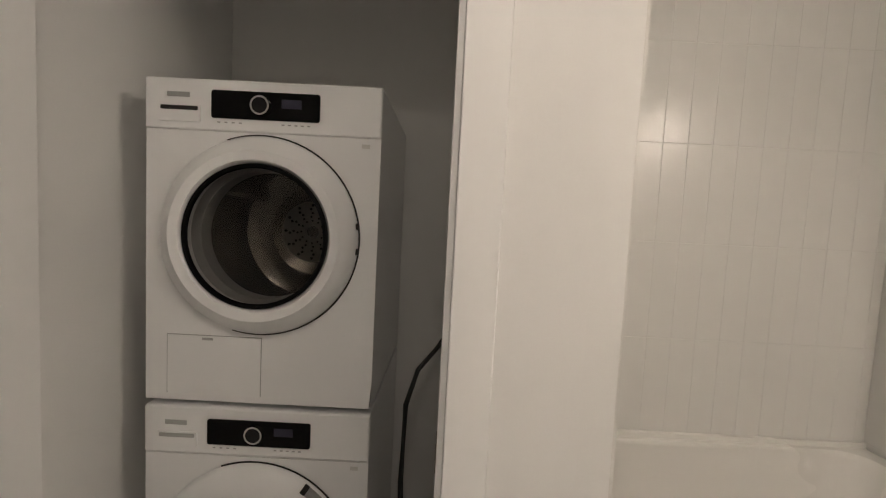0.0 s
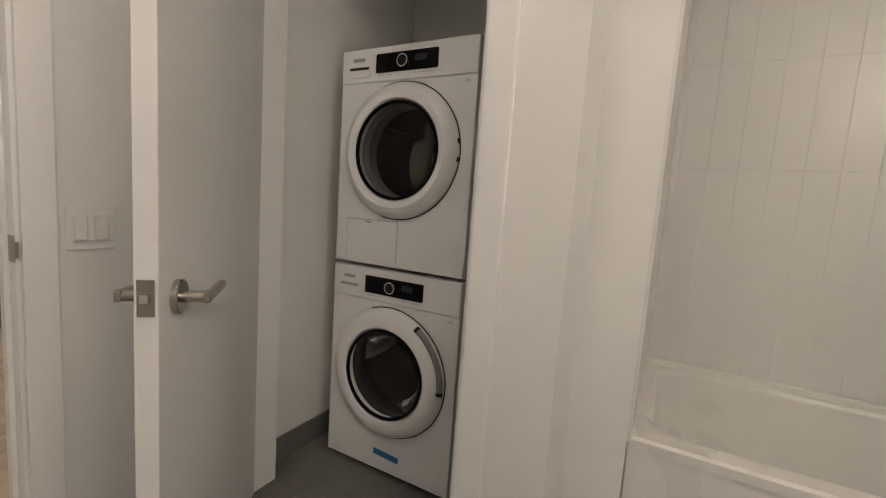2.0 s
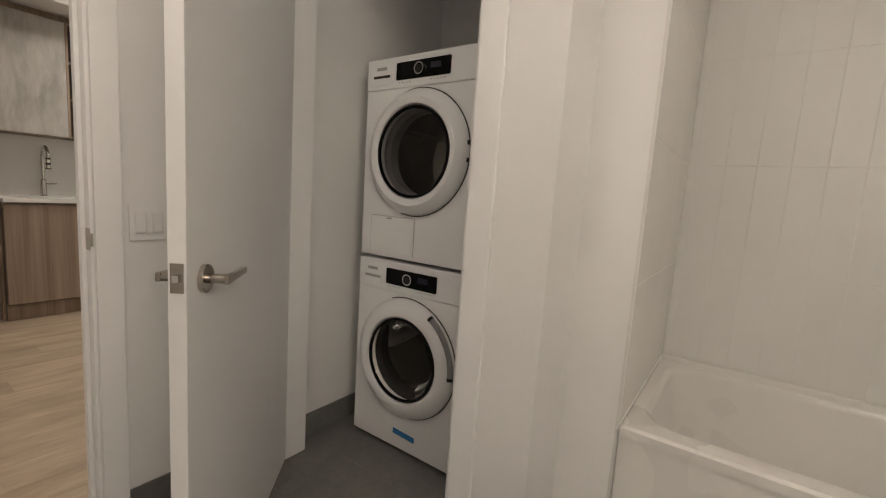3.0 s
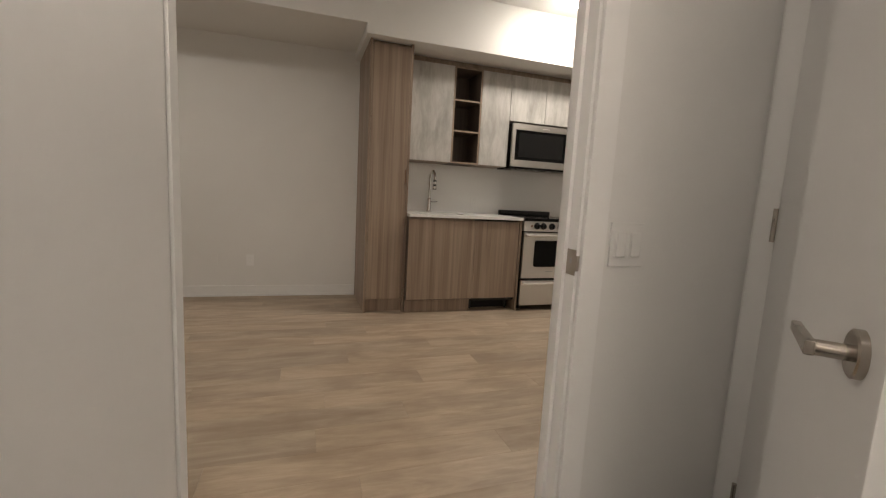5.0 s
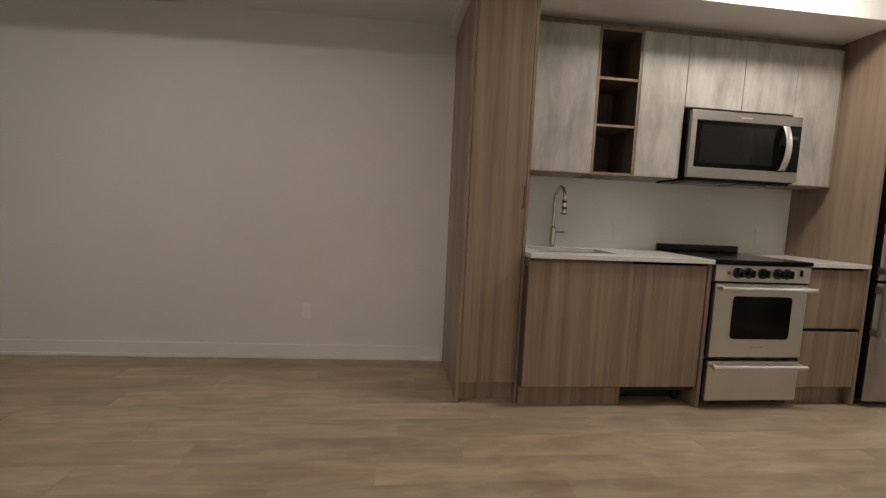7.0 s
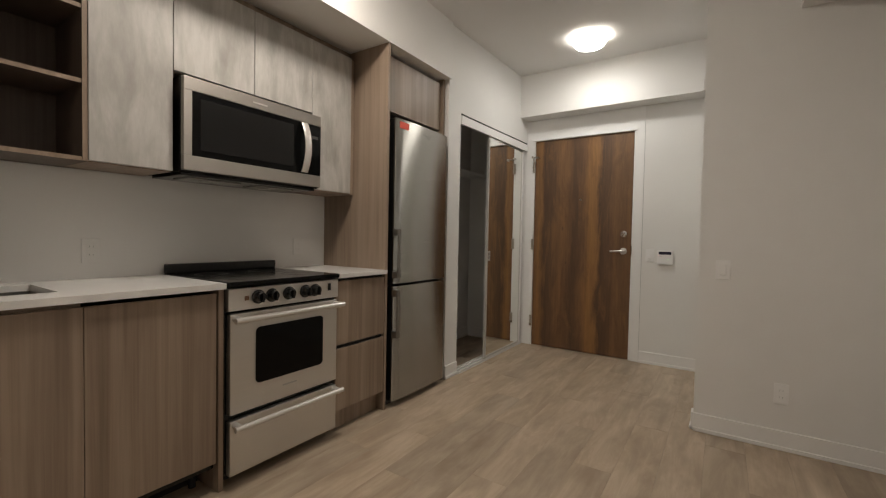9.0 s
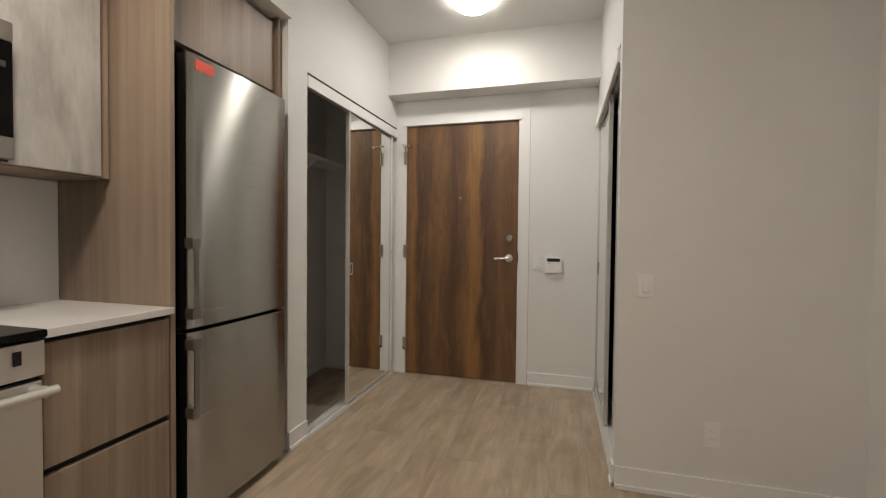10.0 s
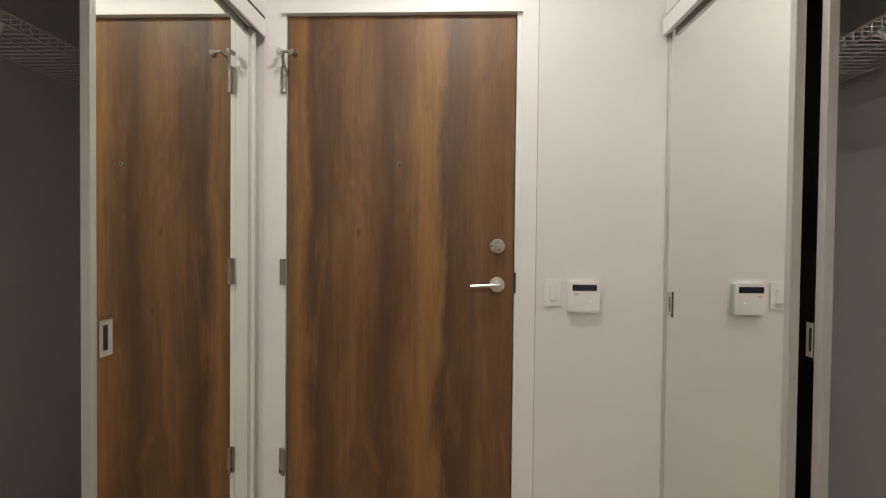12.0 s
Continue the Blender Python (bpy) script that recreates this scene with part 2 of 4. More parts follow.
def box(bm, x0, x1, y0, y1, z0, z1, bev=0.0, seg=2):
    made = bmesh.ops.create_cube(bm, size=1.0, matrix=Matrix.LocRotScale(((x0 + x1) / 2, (y0 + y1) / 2, (z0 + z1) / 2), None, (abs(x1 - x0), abs(y1 - y0), abs(z1 - z0))))
    if bev:
        edges = {e for v in made["verts"] for e in v.link_edges}
        bmesh.ops.bevel(bm, geom=list(edges), offset=bev, segments=seg, affect="EDGES", profile=0.5)
    return bm


AX = {"x": Matrix(((0, 0, 1), (1, 0, 0), (0, 1, 0))), "y": Matrix(((1, 0, 0), (0, 0, -1), (0, 1, 0))), "z": Matrix.Identity(3)}


def lathe(bm, centre, axis, profile, seg=40):
    """Revolve (radius, height) rows round an axis through centre."""
    c, rot, rings = Vector(centre), AX[axis], []
    for r, h in profile:
        if r < 1e-6:
            rings.append([bm.verts.new(c + rot @ Vector((0, 0, h)))])
        else:
            rings.append([bm.verts.new(c + rot @ Vector((r * math.cos(2 * math.pi * k / seg), r * math.sin(2 * math.pi * k / seg), h))) for k in range(seg)])
    for a, b in zip(rings, rings[1:]):
        for k in range(seg):
            j = (k + 1) % seg
            if len(a) == 1 and len(b) > 1:
                bm.faces.new((a[0], b[k], b[j]))
            elif len(b) == 1 and len(a) > 1:
                bm.faces.new((a[k], a[j], b[0]))
            elif len(a) > 1:
                bm.faces.new((a[k], a[j], b[j], b[k]))
    return bm


def rod(bm, p, q, r, seg=16, r2=None):
    p, q = Vector(p), Vector(q)
    d = q - p
    bmesh.ops.create_cone(bm, cap_ends=True, segments=seg, radius1=r, radius2=r if r2 is None else r2, depth=d.length,
                          matrix=Matrix.Translation((p + q) / 2) @ d.to_track_quat("Z", "Y").to_matrix().to_4x4())
    return bm


def tube(bm, pts, r, seg=12, flat=1.0):
    pts = [Vector(p) for p in pts]
    up, rings = Vector((0.13, 0.31, 0.94)), []
    for i, p in enumerate(pts):
        d = (pts[min(i + 1, len(pts) - 1)] - pts[max(i - 1, 0)]).normalized()
        side = d.cross(up)
        side.normalize()
        nrm = side.cross(d)
        rings.append([bm.verts.new(p + r * (math.cos(2 * math.pi * k / seg) * side + flat * math.sin(2 * math.pi * k / seg) * nrm)) for k in range(seg)])
    for a, b in zip(rings, rings[1:]):
        for k in range(seg):
            bm.faces.new((a[k], a[(k + 1) % seg], b[(k + 1) % seg], b[k]))
    bm.faces.new(rings[0])
    bm.faces.new(list(reversed(rings[-1])))
    return bm


def rounded(bm, axis, a0, a1, b0, b1, h0, h1, r=0.01, seg=5):
    """A slab with rounded corners, its outline in the two other axes (a, b), from h0 to h1 along axis."""
    out = []
    for cx, cy, s in ((a1 - r, b1 - r, 0), (a0 + r, b1 - r, 1), (a0 + r, b0 + r, 2), (a1 - r, b0 + r, 3)):
        for k in range(seg + 1):
            t = math.pi / 2 * (s + k / seg)
            out.append((cx + r * math.cos(t), cy + r * math.sin(t)))
    put = {"x": lambda a, b, h: (h, a, b), "y": lambda a, b, h: (a, h, b), "z": lambda a, b, h: (a, b, h)}[axis]
    lo, hi = ([bm.verts.new(put(a, b, h)) for a, b in out] for h in (h0, h1))
    n = len(out)
    for k in range(n):
        bm.faces.new((lo[k], lo[(k + 1) % n], hi[(k + 1) % n], hi[k]))
    bm.faces.new(lo)
    bm.faces.new(hi)
    return bm


def base_of(ob):
    while ob.parent:
        ob = ob.parent
    return ob.location


def part(name, bm, material, parent=None, label="", local=False):
    """One mesh object from bm, whose points are in world places (or, local, already about the thing's base)."""
    if parent is not None and not local:
        bmesh.ops.translate(bm, verts=bm.verts, vec=-Vector(base_of(parent)))
    bmesh.ops.recalc_face_normals(bm, faces=bm.faces)
    me = bpy.data.meshes.new(name)
    bm.to_mesh(me)
    bm.free()
    me.polygons.foreach_set("use_smooth", [True] * len(me.polygons))
    me.set_sharp_from_angle(angle=radians(32))
    me.materials.append(material)
    ob = new(name, me)
    areas = [p.area for p in me.polygons]
    if max(areas) > 20 * min(areas) and len(areas) > 6:
        w = ob.modifiers.new("even_shading", "WEIGHTED_NORMAL")
        w.keep_sharp = True
        w.weight = 100
    ob.parent = parent
    if label:
        tagged(ob, label)
    return ob


def thing(name, at, label, category, group="", kind=""):
    ob = new(name)
    ob.location = at
    ob.empty_display_size = 0.1
    return tagged(ob, label, category, group, kind)


def boxes(name, rows, material, parent=None, label="", bev=0.0, kind="", category=""):
    bm = shape()
    for r in rows:
        box(bm, *r, bev)
    ob = part(name, bm, material, parent, label)
    if kind:
        tagged(ob, label, category, "", kind)
    return ob


def wall(name, rows, label):
    """One object for each straight stretch of a wall."""
    return [boxes(name, [r], WALL, None, label, 0.0, "structure", "wall") for r in rows]


def lean(ob, x, y0, slope):
    """Turn the face at x of an upright piece slightly, about y0, as the hall's side wall runs out of square."""
    at = base_of(ob)
    for v in ob.data.vertices:
        if abs(v.co.x + at.x - x) < 0.025 and (ob.parent or v.co.x > x - 0.01):
            v.co.x += slope * (v.co.y + at.y - y0)


# ---------------------------------------------------------------- the plan
WX = -0.91                 # living room wall
KB = -0.70                 # kitchen wall behind the counter
HL, HR = -0.108, 1.550      # hall's two sides
CEILZ, BULK, SOFF = 2.762, 2.332, 2.41
SY = -1.32                 # wall beside the hall, facing the living room
BO, BI = 2.522, 2.61        # bathroom wall, outer and inner face
CW = -4.00                 # laundry closet's wall
END = -9.6
SKEW = 0.028               # the living room wall runs slightly out of square

# structure: walls
wall("wall_west", [(WX - 0.3, WX, -4.60, -1.42, 0, CEILZ)], "off-white painted wall behind the kitchen")
for ob in wall("wall_west", [(WX - 0.3, WX, END, -4.60, 0, CEILZ)], "off-white painted wall of the living room"):
    lean(ob, WX, -4.60, SKEW)
wall("wall_kitchen", [(WX, KB, -4.355, -2.201, 0, BULK)], "off-white kitchen wall behind counter and cabinets")
wall("wall_south", [(WX - 0.3, BO, END - 0.1, END, 0, CEILZ)], "plain off-white end wall of the living room")
for ob in wall("wall_hall_left", [(WX, HL, -1.472, -1.42, 0, CEILZ), (HL - 0.1, HL, -1.42, -1.30, 0, CEILZ), (HL - 0.1, HL, -1.30, -0.005, 2.108, CEILZ)],
     "off-white hall wall over and beside the closet"):
    lean(ob, HL, -0.65, 0.030)
wall("wall_closet_left", [(-0.85, -0.75, -1.42, 0.1, 0, CEILZ), (-0.75, HL - 0.1, -0.05, 0.1, 0, CEILZ)], "off-white inside walls of the hall closet")
wall("wall_north", [(HL - 0.1, 0.0 - 0.02, 0.0, 0.12, 0, CEILZ), (0.977, HR + 0.6, 0.0, 0.12, 0, CEILZ), (-0.02, 0.977, 0.0, 0.12, 2.152, CEILZ)],
     "off-white wall around the entry door")
wall("wall_hall_right", [(HR, HR + 0.1, -1.32, -1.25, 0, CEILZ), (HR, HR + 0.1, -1.25, -0.005, 2.104, CEILZ), (HR + 0.1, BO, -1.32, -1.25, 0, CEILZ)],
     "off-white wall beside the hall and closet")
wall("wall_closet_right", [(2.08, 2.18, -1.25, 0.0, 0, CEILZ)], "off-white back wall of the second hall closet")
wall("wall_bathroom", [(BO, BI, -4.575, -1.32, 0, CEILZ), (BO, BI, END, -5.477, 0, CEILZ), (BO, BI, -5.477, -4.575, 2.13, CEILZ)],
     "off-white wall between living room and bathroom")
wall("wall_laundry", [(BI, 2.70, CW, -3.90, 0, 2.5), (2.70, 3.52, CW, -3.90, 2.12, 2.5), (3.52, 3.756, CW, -3.90, 0, 2.5), (3.66, 3.756, -3.90, -3.78, 0, 2.5)],
     "off-white wall around the laundry closet opening")
wall("wall_laundry_inside", [(BI, 2.626, -3.90, -3.0, 0, 2.5), (BI, 3.66, -3.0, -2.9, 0, 2.5), (3.66, 3.756, -3.78, -3.0, 0, 2.5)], "off-white inside walls of the laundry closet")
wall("wall_tub_end", [(3.756, 3.912, -3.78, -3.022, 0, 2.5)], "off-white pier at the end of the bathtub")
wall("wall_tub_back", [(3.756, 5.42, -3.022, -2.92, 0, 2.5), (5.272, 5.42, -3.78, -3.022, 0, 2.5)], "wall behind the bathtub")
wall("wall_bathroom_east", [(5.42, 5.52, -5.75, -2.92, 0, 2.5)], "plain off-white bathroom end wall")
wall("wall_bathroom_south", [(BI, 5.42, -5.75, -5.62, 0, 2.5)], "plain off-white bathroom side wall")
# ceilings and bulkheads
boxes("ceiling", [(WX - 0.3, BO, END, 0.0, CEILZ, CEILZ + 0.1)], CEIL, None, "white lightly textured ceiling", 0, "structure", "ceiling")
boxes("ceiling_bathroom", [(BO, 5.5, -5.75, -2.9, 2.5, 2.6)], CEIL, None, "white bathroom ceiling", 0, "structure", "ceiling")
boxes("bulkhead_kitchen", [(WX, HL, -4.765, -1.472, BULK, CEILZ)], WALL, None, "white bulkhead over the kitchen cabinets", 0, "structure", "bulkhead")
boxes("bulkhead_living", [(WX - 0.15, HL, END, -4.765, SOFF, CEILZ)], WALL, None, "white bulkhead along the living room wall", 0, "structure", "bulkhead")
boxes("bulkhead_entry", [(HL, HR, -0.19, 0.0, 2.345, CEILZ)], WALL, None, "white bulkhead above the entry door", 0, "structure", "bulkhead")
boxes("bulkhead_bathroom", [(1.97, BO, END, SY, 2.36, CEILZ)], WALL, None, "white bulkhead along the bathroom wall", 0, "structure", "bulkhead")


def baseboard(rows, label="white painted baseboard with a small shoe"):
    """rows: (x0, y0, x1, y1, nx, ny): a run along a wall whose free side is (nx, ny)."""
    for x0, y0, x1, y1, nx, ny in rows:
        bm = shape()
        for d, h in ((0.013, 0.105), (0.020, 0.022)):
            ax, bx = sorted((x0, x1)) if nx == 0 else sorted((x0, x0 + nx * d))
            ay, by = sorted((y0, y1)) if ny == 0 else sorted((y0, y0 + ny * d))
            box(bm, ax, bx, ay, by, 0.0, h, 0.003)
        ob = tagged(part("baseboard", bm, TRIM), label, "baseboard", "", "structure")
        if x0 == WX:
            lean(ob, WX, -4.60, SKEW)


baseboard([(WX, END, WX, -4.725, 1, 0), (HL - 0.024, -1.472, HL - 0.024, -1.30, 1, 0), (1.047, 0.0, HR, 0.0, 0, -1), (HR, SY, BO, SY, 0, -1),
           (BO, -4.49, BO, SY - 0.02, -1, 0), (HR, SY, HR, -1.25, -1, 0), (-0.75, -1.42, -0.75, -0.05, 1, 0), (-0.75, -0.05, -0.26, -0.05, 0, -1),
           (2.08, -1.25, 2.08, 0.0, -1, 0), (1.66, 0.0, 2.08, 0.0, 0, -1)])

# casings
boxes("trim", [(-0.094, -0.0205, -0.004, 0.0, 0, 2.342), (0.9775, 1.043, -0.004, 0.0, 0, 2.342), (-0.0205, 0.9775, -0.004, 0.0, 2.1525, 2.342)], TRIM, None,
      "white flat casing around the entry door", 0.0, "structure", "door casing")
boxes("trim", [(BI, BI + 0.012, -4.575, -4.508, 0.0, 2.195), (BI, BI + 0.012, -5.477, -4.575, 2.13, 2.195)], TRIM, None,
      "white casing around the bathroom door", 0.003, "structure", "door casing")
boxes("trim", [(BO, BI, -4.585, -4.575, 0, 2.12), (2.547, 2.574, -4.597, -4.585, 0, 2.12), (BO, BI, -5.477, -5.467, 0, 2.12), (BO, 2.574, -5.467, -5.459, 0, 2.12), (BO, BI, -5.467, -4.585, 2.12, 2.13)], TRIM, None,
      "white bathroom door jamb with a stop", 0.002, "structure", "door jamb")
boxes("trim", [(BO - 0.012, BO, -4.556, -4.490, 0.0, 2.215), (BO - 0.012, BO, -5.562, -5.496, 0.0, 2.215), (BO - 0.012, BO, -5.496, -4.556, 2.15, 2.215)], TRIM, None,
      "white casing on the living room side", 0.003, "structure", "door casing")
boxes("trim", [(2.622, 2.70, CW - 0.012, CW, 0.0, 2.2), (3.52, 3.598, CW - 0.012, CW, 0.0, 2.2), (2.70, 3.52, CW - 0.012, CW, 2.12, 2.2)], TRIM, None,
      "white casing around the laundry closet", 0.004, "structure", "door casing")
boxes("trim", [(2.70, 2.712, CW, -3.90, 0, 2.11), (3.508, 3.52, CW, -3.90, 0, 2.11), (2.70, 3.52, CW, -3.90, 2.11, 2.12)], TRIM, None,
      "white laundry closet jamb", 0.002, "structure", "door jamb")

# grey strip laid on the wall; its colour gives the joint's shadow line
boxes("trim_groove", [(1.0434, 1.0464, -0.0012, 0.0, 0, 2.205)], GREYP, None, "thin shadow joint beside the door casing", 0, "structure", "joint")

# ---------------------------------------------------------------- lamps
def ceiling_lamp(x, y, label, glass=None, top=CEILZ, edge=None, size=1.0):
    def row(pts):
        return [(r * size, h * size) for r, h in pts]

    t = thing("ceiling_lamp", (x, y, top), label, "ceiling lamp", "flush ceiling lamps")
    part("pan", lathe(shape(), (x, y, top), "z", row([(0, 0), (0.135, 0), (0.138, -0.012), (0.130, -0.04), (0, -0.04)]), 40), PLATE, t, "white metal pan")
    sh = part("shade", lathe(shape(), (x, y, top), "z", row([(0.128, -0.084), (0.100, -0.090), (0.055, -0.095), (0, -0.097)]), 40), glass or LAMP, t, "glowing frosted glass bowl")
    part("rim", lathe(shape(), (x, y, top), "z", row([(0.158, -0.036), (0.161, -0.044), (0.152, -0.066), (0.128, -0.084)]), 40), edge or LAMPRIM, sh, "upper edge of the glass bowl")
    part("finial", lathe(shape(), (x, y, top), "z", row([(0, -0.095), (0.010, -0.103), (0.010, -0.110), (0.005, -0.117), (0, -0.119)]), 16), NICKEL, t)
    for k in range(3):
        a = 2 * math.pi * k / 3 + 0.9
        part("clip", box(shape(), x + 0.155 * size * math.cos(a) - 0.006, x + 0.155 * size * math.cos(a) + 0.006, y + 0.155 * size * math.sin(a) - 0.006, y + 0.155 * size * math.sin(a) + 0.006, top - 0.052 * size, top - 0.03 * size, 0.002), NICKEL, t)


ceiling_lamp(0.71, -0.69, "round frosted glass ceiling lamp, lit, in the entry", LAMPH, CEILZ, None, 0.82)
ceiling_lamp(0.35, -3.02, "round frosted glass ceiling lamp, lit, by the kitchen", None, CEILZ, LAMPRIMK)
# added fill, out of view: brightens living room wall, floor and kitchen fronts
ceiling_lamp(0.95, -6.7, "round frosted glass ceiling lamp, unseen, added as fill light for the living room", LIVING_FILL)
# added overhead fill, never in view, so the dryer front is lit
ceiling_lamp(3.50, -4.98, "round frosted glass ceiling lamp, unseen, added as fill light for the bathroom", BATH_FILL, 2.5)
t = thing("vanity_light", (5.42, -5.2, 2.18), "frosted glass wall light bar, lit, on the bathroom wall", "wall lamp")
part("back_plate", box(shape(), 5.40, 5.42, -5.48, -4.92, 2.13, 2.23, 0.004), CHROME, t)
part("shade", tube(shape(), [(5.32, -5.52 + 0.64 * k / 6, 2.18) for k in range(7)], 0.05, 20), VANITY, t)
for y in (-5.36, -5.04):
    part("arm", rod(shape(), (5.402, y, 2.18), (5.365, y, 2.18), 0.012), CHROME, t)


# ---------------------------------------------------------------- kitchen
def front(parent, name, y0, y1, z0, z1, x, material, label="", thick=0.019):
    return part(name, box(shape(), x - thick, x, y0, y1, z0, z1, 0.0015, 1), material, parent, label)


t = thing("tall_cabinet", (-0.55, -4.54, 0), "tall grey-brown wood laminate pantry cabinet beside the wall", "cabinet")
part("side_panel", box(shape(), WX, -0.20, -4.722, -4.704, 0, BULK, 0.001), WOOD, t)
part("side_panel", box(shape(), WX, -0.20, -4.374, -4.356, 0, BULK, 0.001), WOOD, t)
part("body", box(shape(), WX + 0.002, -0.222, -4.704, -4.374, 0.12, 2.296), WOODIN, t)
d = front(t, "door", -4.701, -4.377, 0.125, 2.300, -0.200, WOOD)
part("handle", tube(shape(), [(-0.201, -4.392, 1.155), (-0.175, -4.392, 1.16), (-0.172, -4.392, 1.17), (-0.172, -4.392, 1.27), (-0.175, -4.392, 1.28), (-0.201, -4.392, 1.285)], 0.0045, 8), COPPER, d, "thin copper pull")
part("toe_kick", box(shape(), -0.27, -0.255, -4.704, -4.374, 0.0, 0.12), WOOD, t)
part("filler", box(shape(), -0.262, -0.245, -4.704, -4.374, 2.296, BULK), WOOD, t)

t = thing("sink_cabinet", (-0.5, -4.04, 0), "grey-brown wood laminate sink base cabinet", "cabinet", "base cabinets")
part("body", box(shape(), KB + 0.002, -0.142, -4.354, -3.724, 0.12, 0.62), WOODIN, t)
front(t, "door", -4.352, -3.7235, 0.13, 0.862, -0.12, WOOD)
part("rail", box(shape(), -0.175, -0.145, -4.354, -3.724, 0.835, 0.878), WOOD, t, "recessed finger rail")
part("front_rail", box(shape(), -0.160, -0.142, -4.354, -3.724, 0.62, 0.834), WOODIN, t)
for y0, y1 in ((-4.354, -4.338), (-3.740, -3.724)):
    part("side_panel", box(shape(), KB + 0.002, -0.176, y0, y1, 0.62, 0.878), WOODIN, t)
part("toe_kick", box(shape(), -0.19, -0.175, -4.354, -3.724, 0.0, 0.118), WOOD, t)

t = thing("dishwasher", (-0.5, -3.49, 0), "panelled dishwasher with an open black toe space", "dishwasher")
part("body", box(shape(), KB + 0.03, -0.145, -3.722, -3.272, 0.10, 0.86, 0.003), BLACK, t)
front(t, "door", -3.7212, -3.274, 0.13, 0.862, -0.12, WOOD, "wood laminate door panel")
for y in (-3.69, -3.31):
    part("foot", rod(shape(), (-0.25, y, 0), (-0.25, y, 0.1), 0.015), RUBBER, t)
part("plinth", box(shape(), -0.30, -0.28, -3.722, -3.272, 0.0, 0.10), DARK, t)
boxes("base_gable", [(KB, -0.115, -3.268, -3.246, 0, 0.878)], WOOD, None, "narrow wood laminate end panel beside the stove", 0.001)
tagged(bpy.data.objects["base_gable"], "", "panel")

# worktops with the sink cut out
SX0, SX1, SY0, SY1 = -0.585, -0.255, -4.25, -3.752
bm = shape()
gx, gy = (KB, SX0, SX1, -0.098), (-4.355, SY0, SY1, -3.243)
gv = [[[bm.verts.new((x, y, z)) for y in gy] for x in gx] for z in (0.880, 0.905)]
cells = [(i, j) for i in range(3) for j in range(3) if (i, j) != (1, 1)]
for i, j in cells:
    for k in (0, 1):
        g = gv[k]
        bm.faces.new((g[i][j], g[i + 1][j], g[i + 1][j + 1], g[i][j + 1]))
    for (a, b), (c, d) in (((i, j), (i + 1, j)), ((i + 1, j), (i + 1, j + 1)), ((i + 1, j + 1), (i, j + 1)), ((i, j + 1), (i, j))):
        other = (i + (1 if a == c == i + 1 else -1 if a == c == i else 0), j + (1 if b == d == j + 1 else -1 if b == d == j else 0))
        if other not in cells:
            bm.faces.new((gv[0][a][b], gv[0][c][d], gv[1][c][d], gv[1][a][b]))
ct = part("countertop", bm, QUARTZ)
tagged(ct, "white quartz countertop with an undermount sink cut-out", "countertop")
ct = boxes("countertop", [(KB, -0.098, -2.612, -2.202, 0.880, 0.905)], QUARTZ, None, "short white quartz countertop between stove and fridge", 0.0015)
tagged(ct, "", "countertop")
t = thing("sink", (-0.42, -4.0, 0.88), "rectangular stainless steel undermount sink", "sink")
bm = shape()
for r in ((SX0 - 0.01, SX0 + 0.002, SY0 - 0.01, SY1 + 0.01, 0.68, 0.879), (SX1 - 0.002, SX1 + 0.01, SY0 - 0.01, SY1 + 0.01, 0.68, 0.879),
          (SX0 + 0.002, SX1 - 0.002, SY0 - 0.01, SY0 + 0.002, 0.68, 0.879), (SX0 + 0.002, SX1 - 0.002, SY1 - 0.002, SY1 + 0.01, 0.68, 0.879), (SX0 - 0.01, SX1 + 0.01, SY0 - 0.01, SY1 + 0.01, 0.67, 0.68)):
    box(bm, *r)
part("bowl", bm, SINKM, t)
part("drain", lathe(shape(), (-0.42, -4.0, 0.68), "z", [(0, 0.003), (0.03, 0.003), (0.045, 0.006), (0.05, 0.001)], 24), CHROME, t)

FX, FY = -0.645, -4.03
t = thing("faucet", (FX, FY, 0.905), "chrome pull-down gooseneck kitchen faucet", "faucet")
part("base", lathe(shape(), (FX, FY, 0.905), "z", [(0, 0), (0.027, 0), (0.027, 0.006), (0.022, 0.012), (0.021, 0.132), (0.015, 0.14), (0, 0.14)], 24), TAPM, t)
part("neck", tube(shape(), [(FX, FY, 1.02), (FX, FY, 1.22)] + [(FX + 0.085 - 0.085 * math.cos(a * math.pi / 10), FY, 1.225 + 0.085 * math.sin(a * math.pi / 10)) for a in range(11)], 0.012, 14), TAPM, t)
part("spray_head", lathe(shape(), (FX + 0.17, FY, 1.225), "z", [(0, 0.0), (0.0135, 0), (0.015, -0.02), (0.015, -0.07), (0.018, -0.08), (0.018, -0.095), (0, -0.095)], 18), TAPM, t)
for z0, z1, r in ((-0.006, -0.020, 0.0162), (-0.046, -0.062, 0.0162), (-0.088, -0.096, 0.0187)):
    part("spray_band", lathe(shape(), (FX + 0.17, FY, 1.225), "z", [(0, z0), (r, z0), (r, z1), (0, z1)], 18), RUBBER, t, "black rubber band")
part("lever", tube(shape(), [(FX, FY + 0.018, 1.008), (FX, FY + 0.05, 1.008), (FX + 0.002, FY + 0.085, 1.012)], 0.0065, 10), TAPM, t)

# backsplash
boxes("backsplash", [(KB, KB + 0.008, -4.355, -2.203, 0.905, 1.385)], SPLASH, None, "white quartz backsplash panel", 0, "structure", "backsplash")

# wall cabinets
UX = -0.39


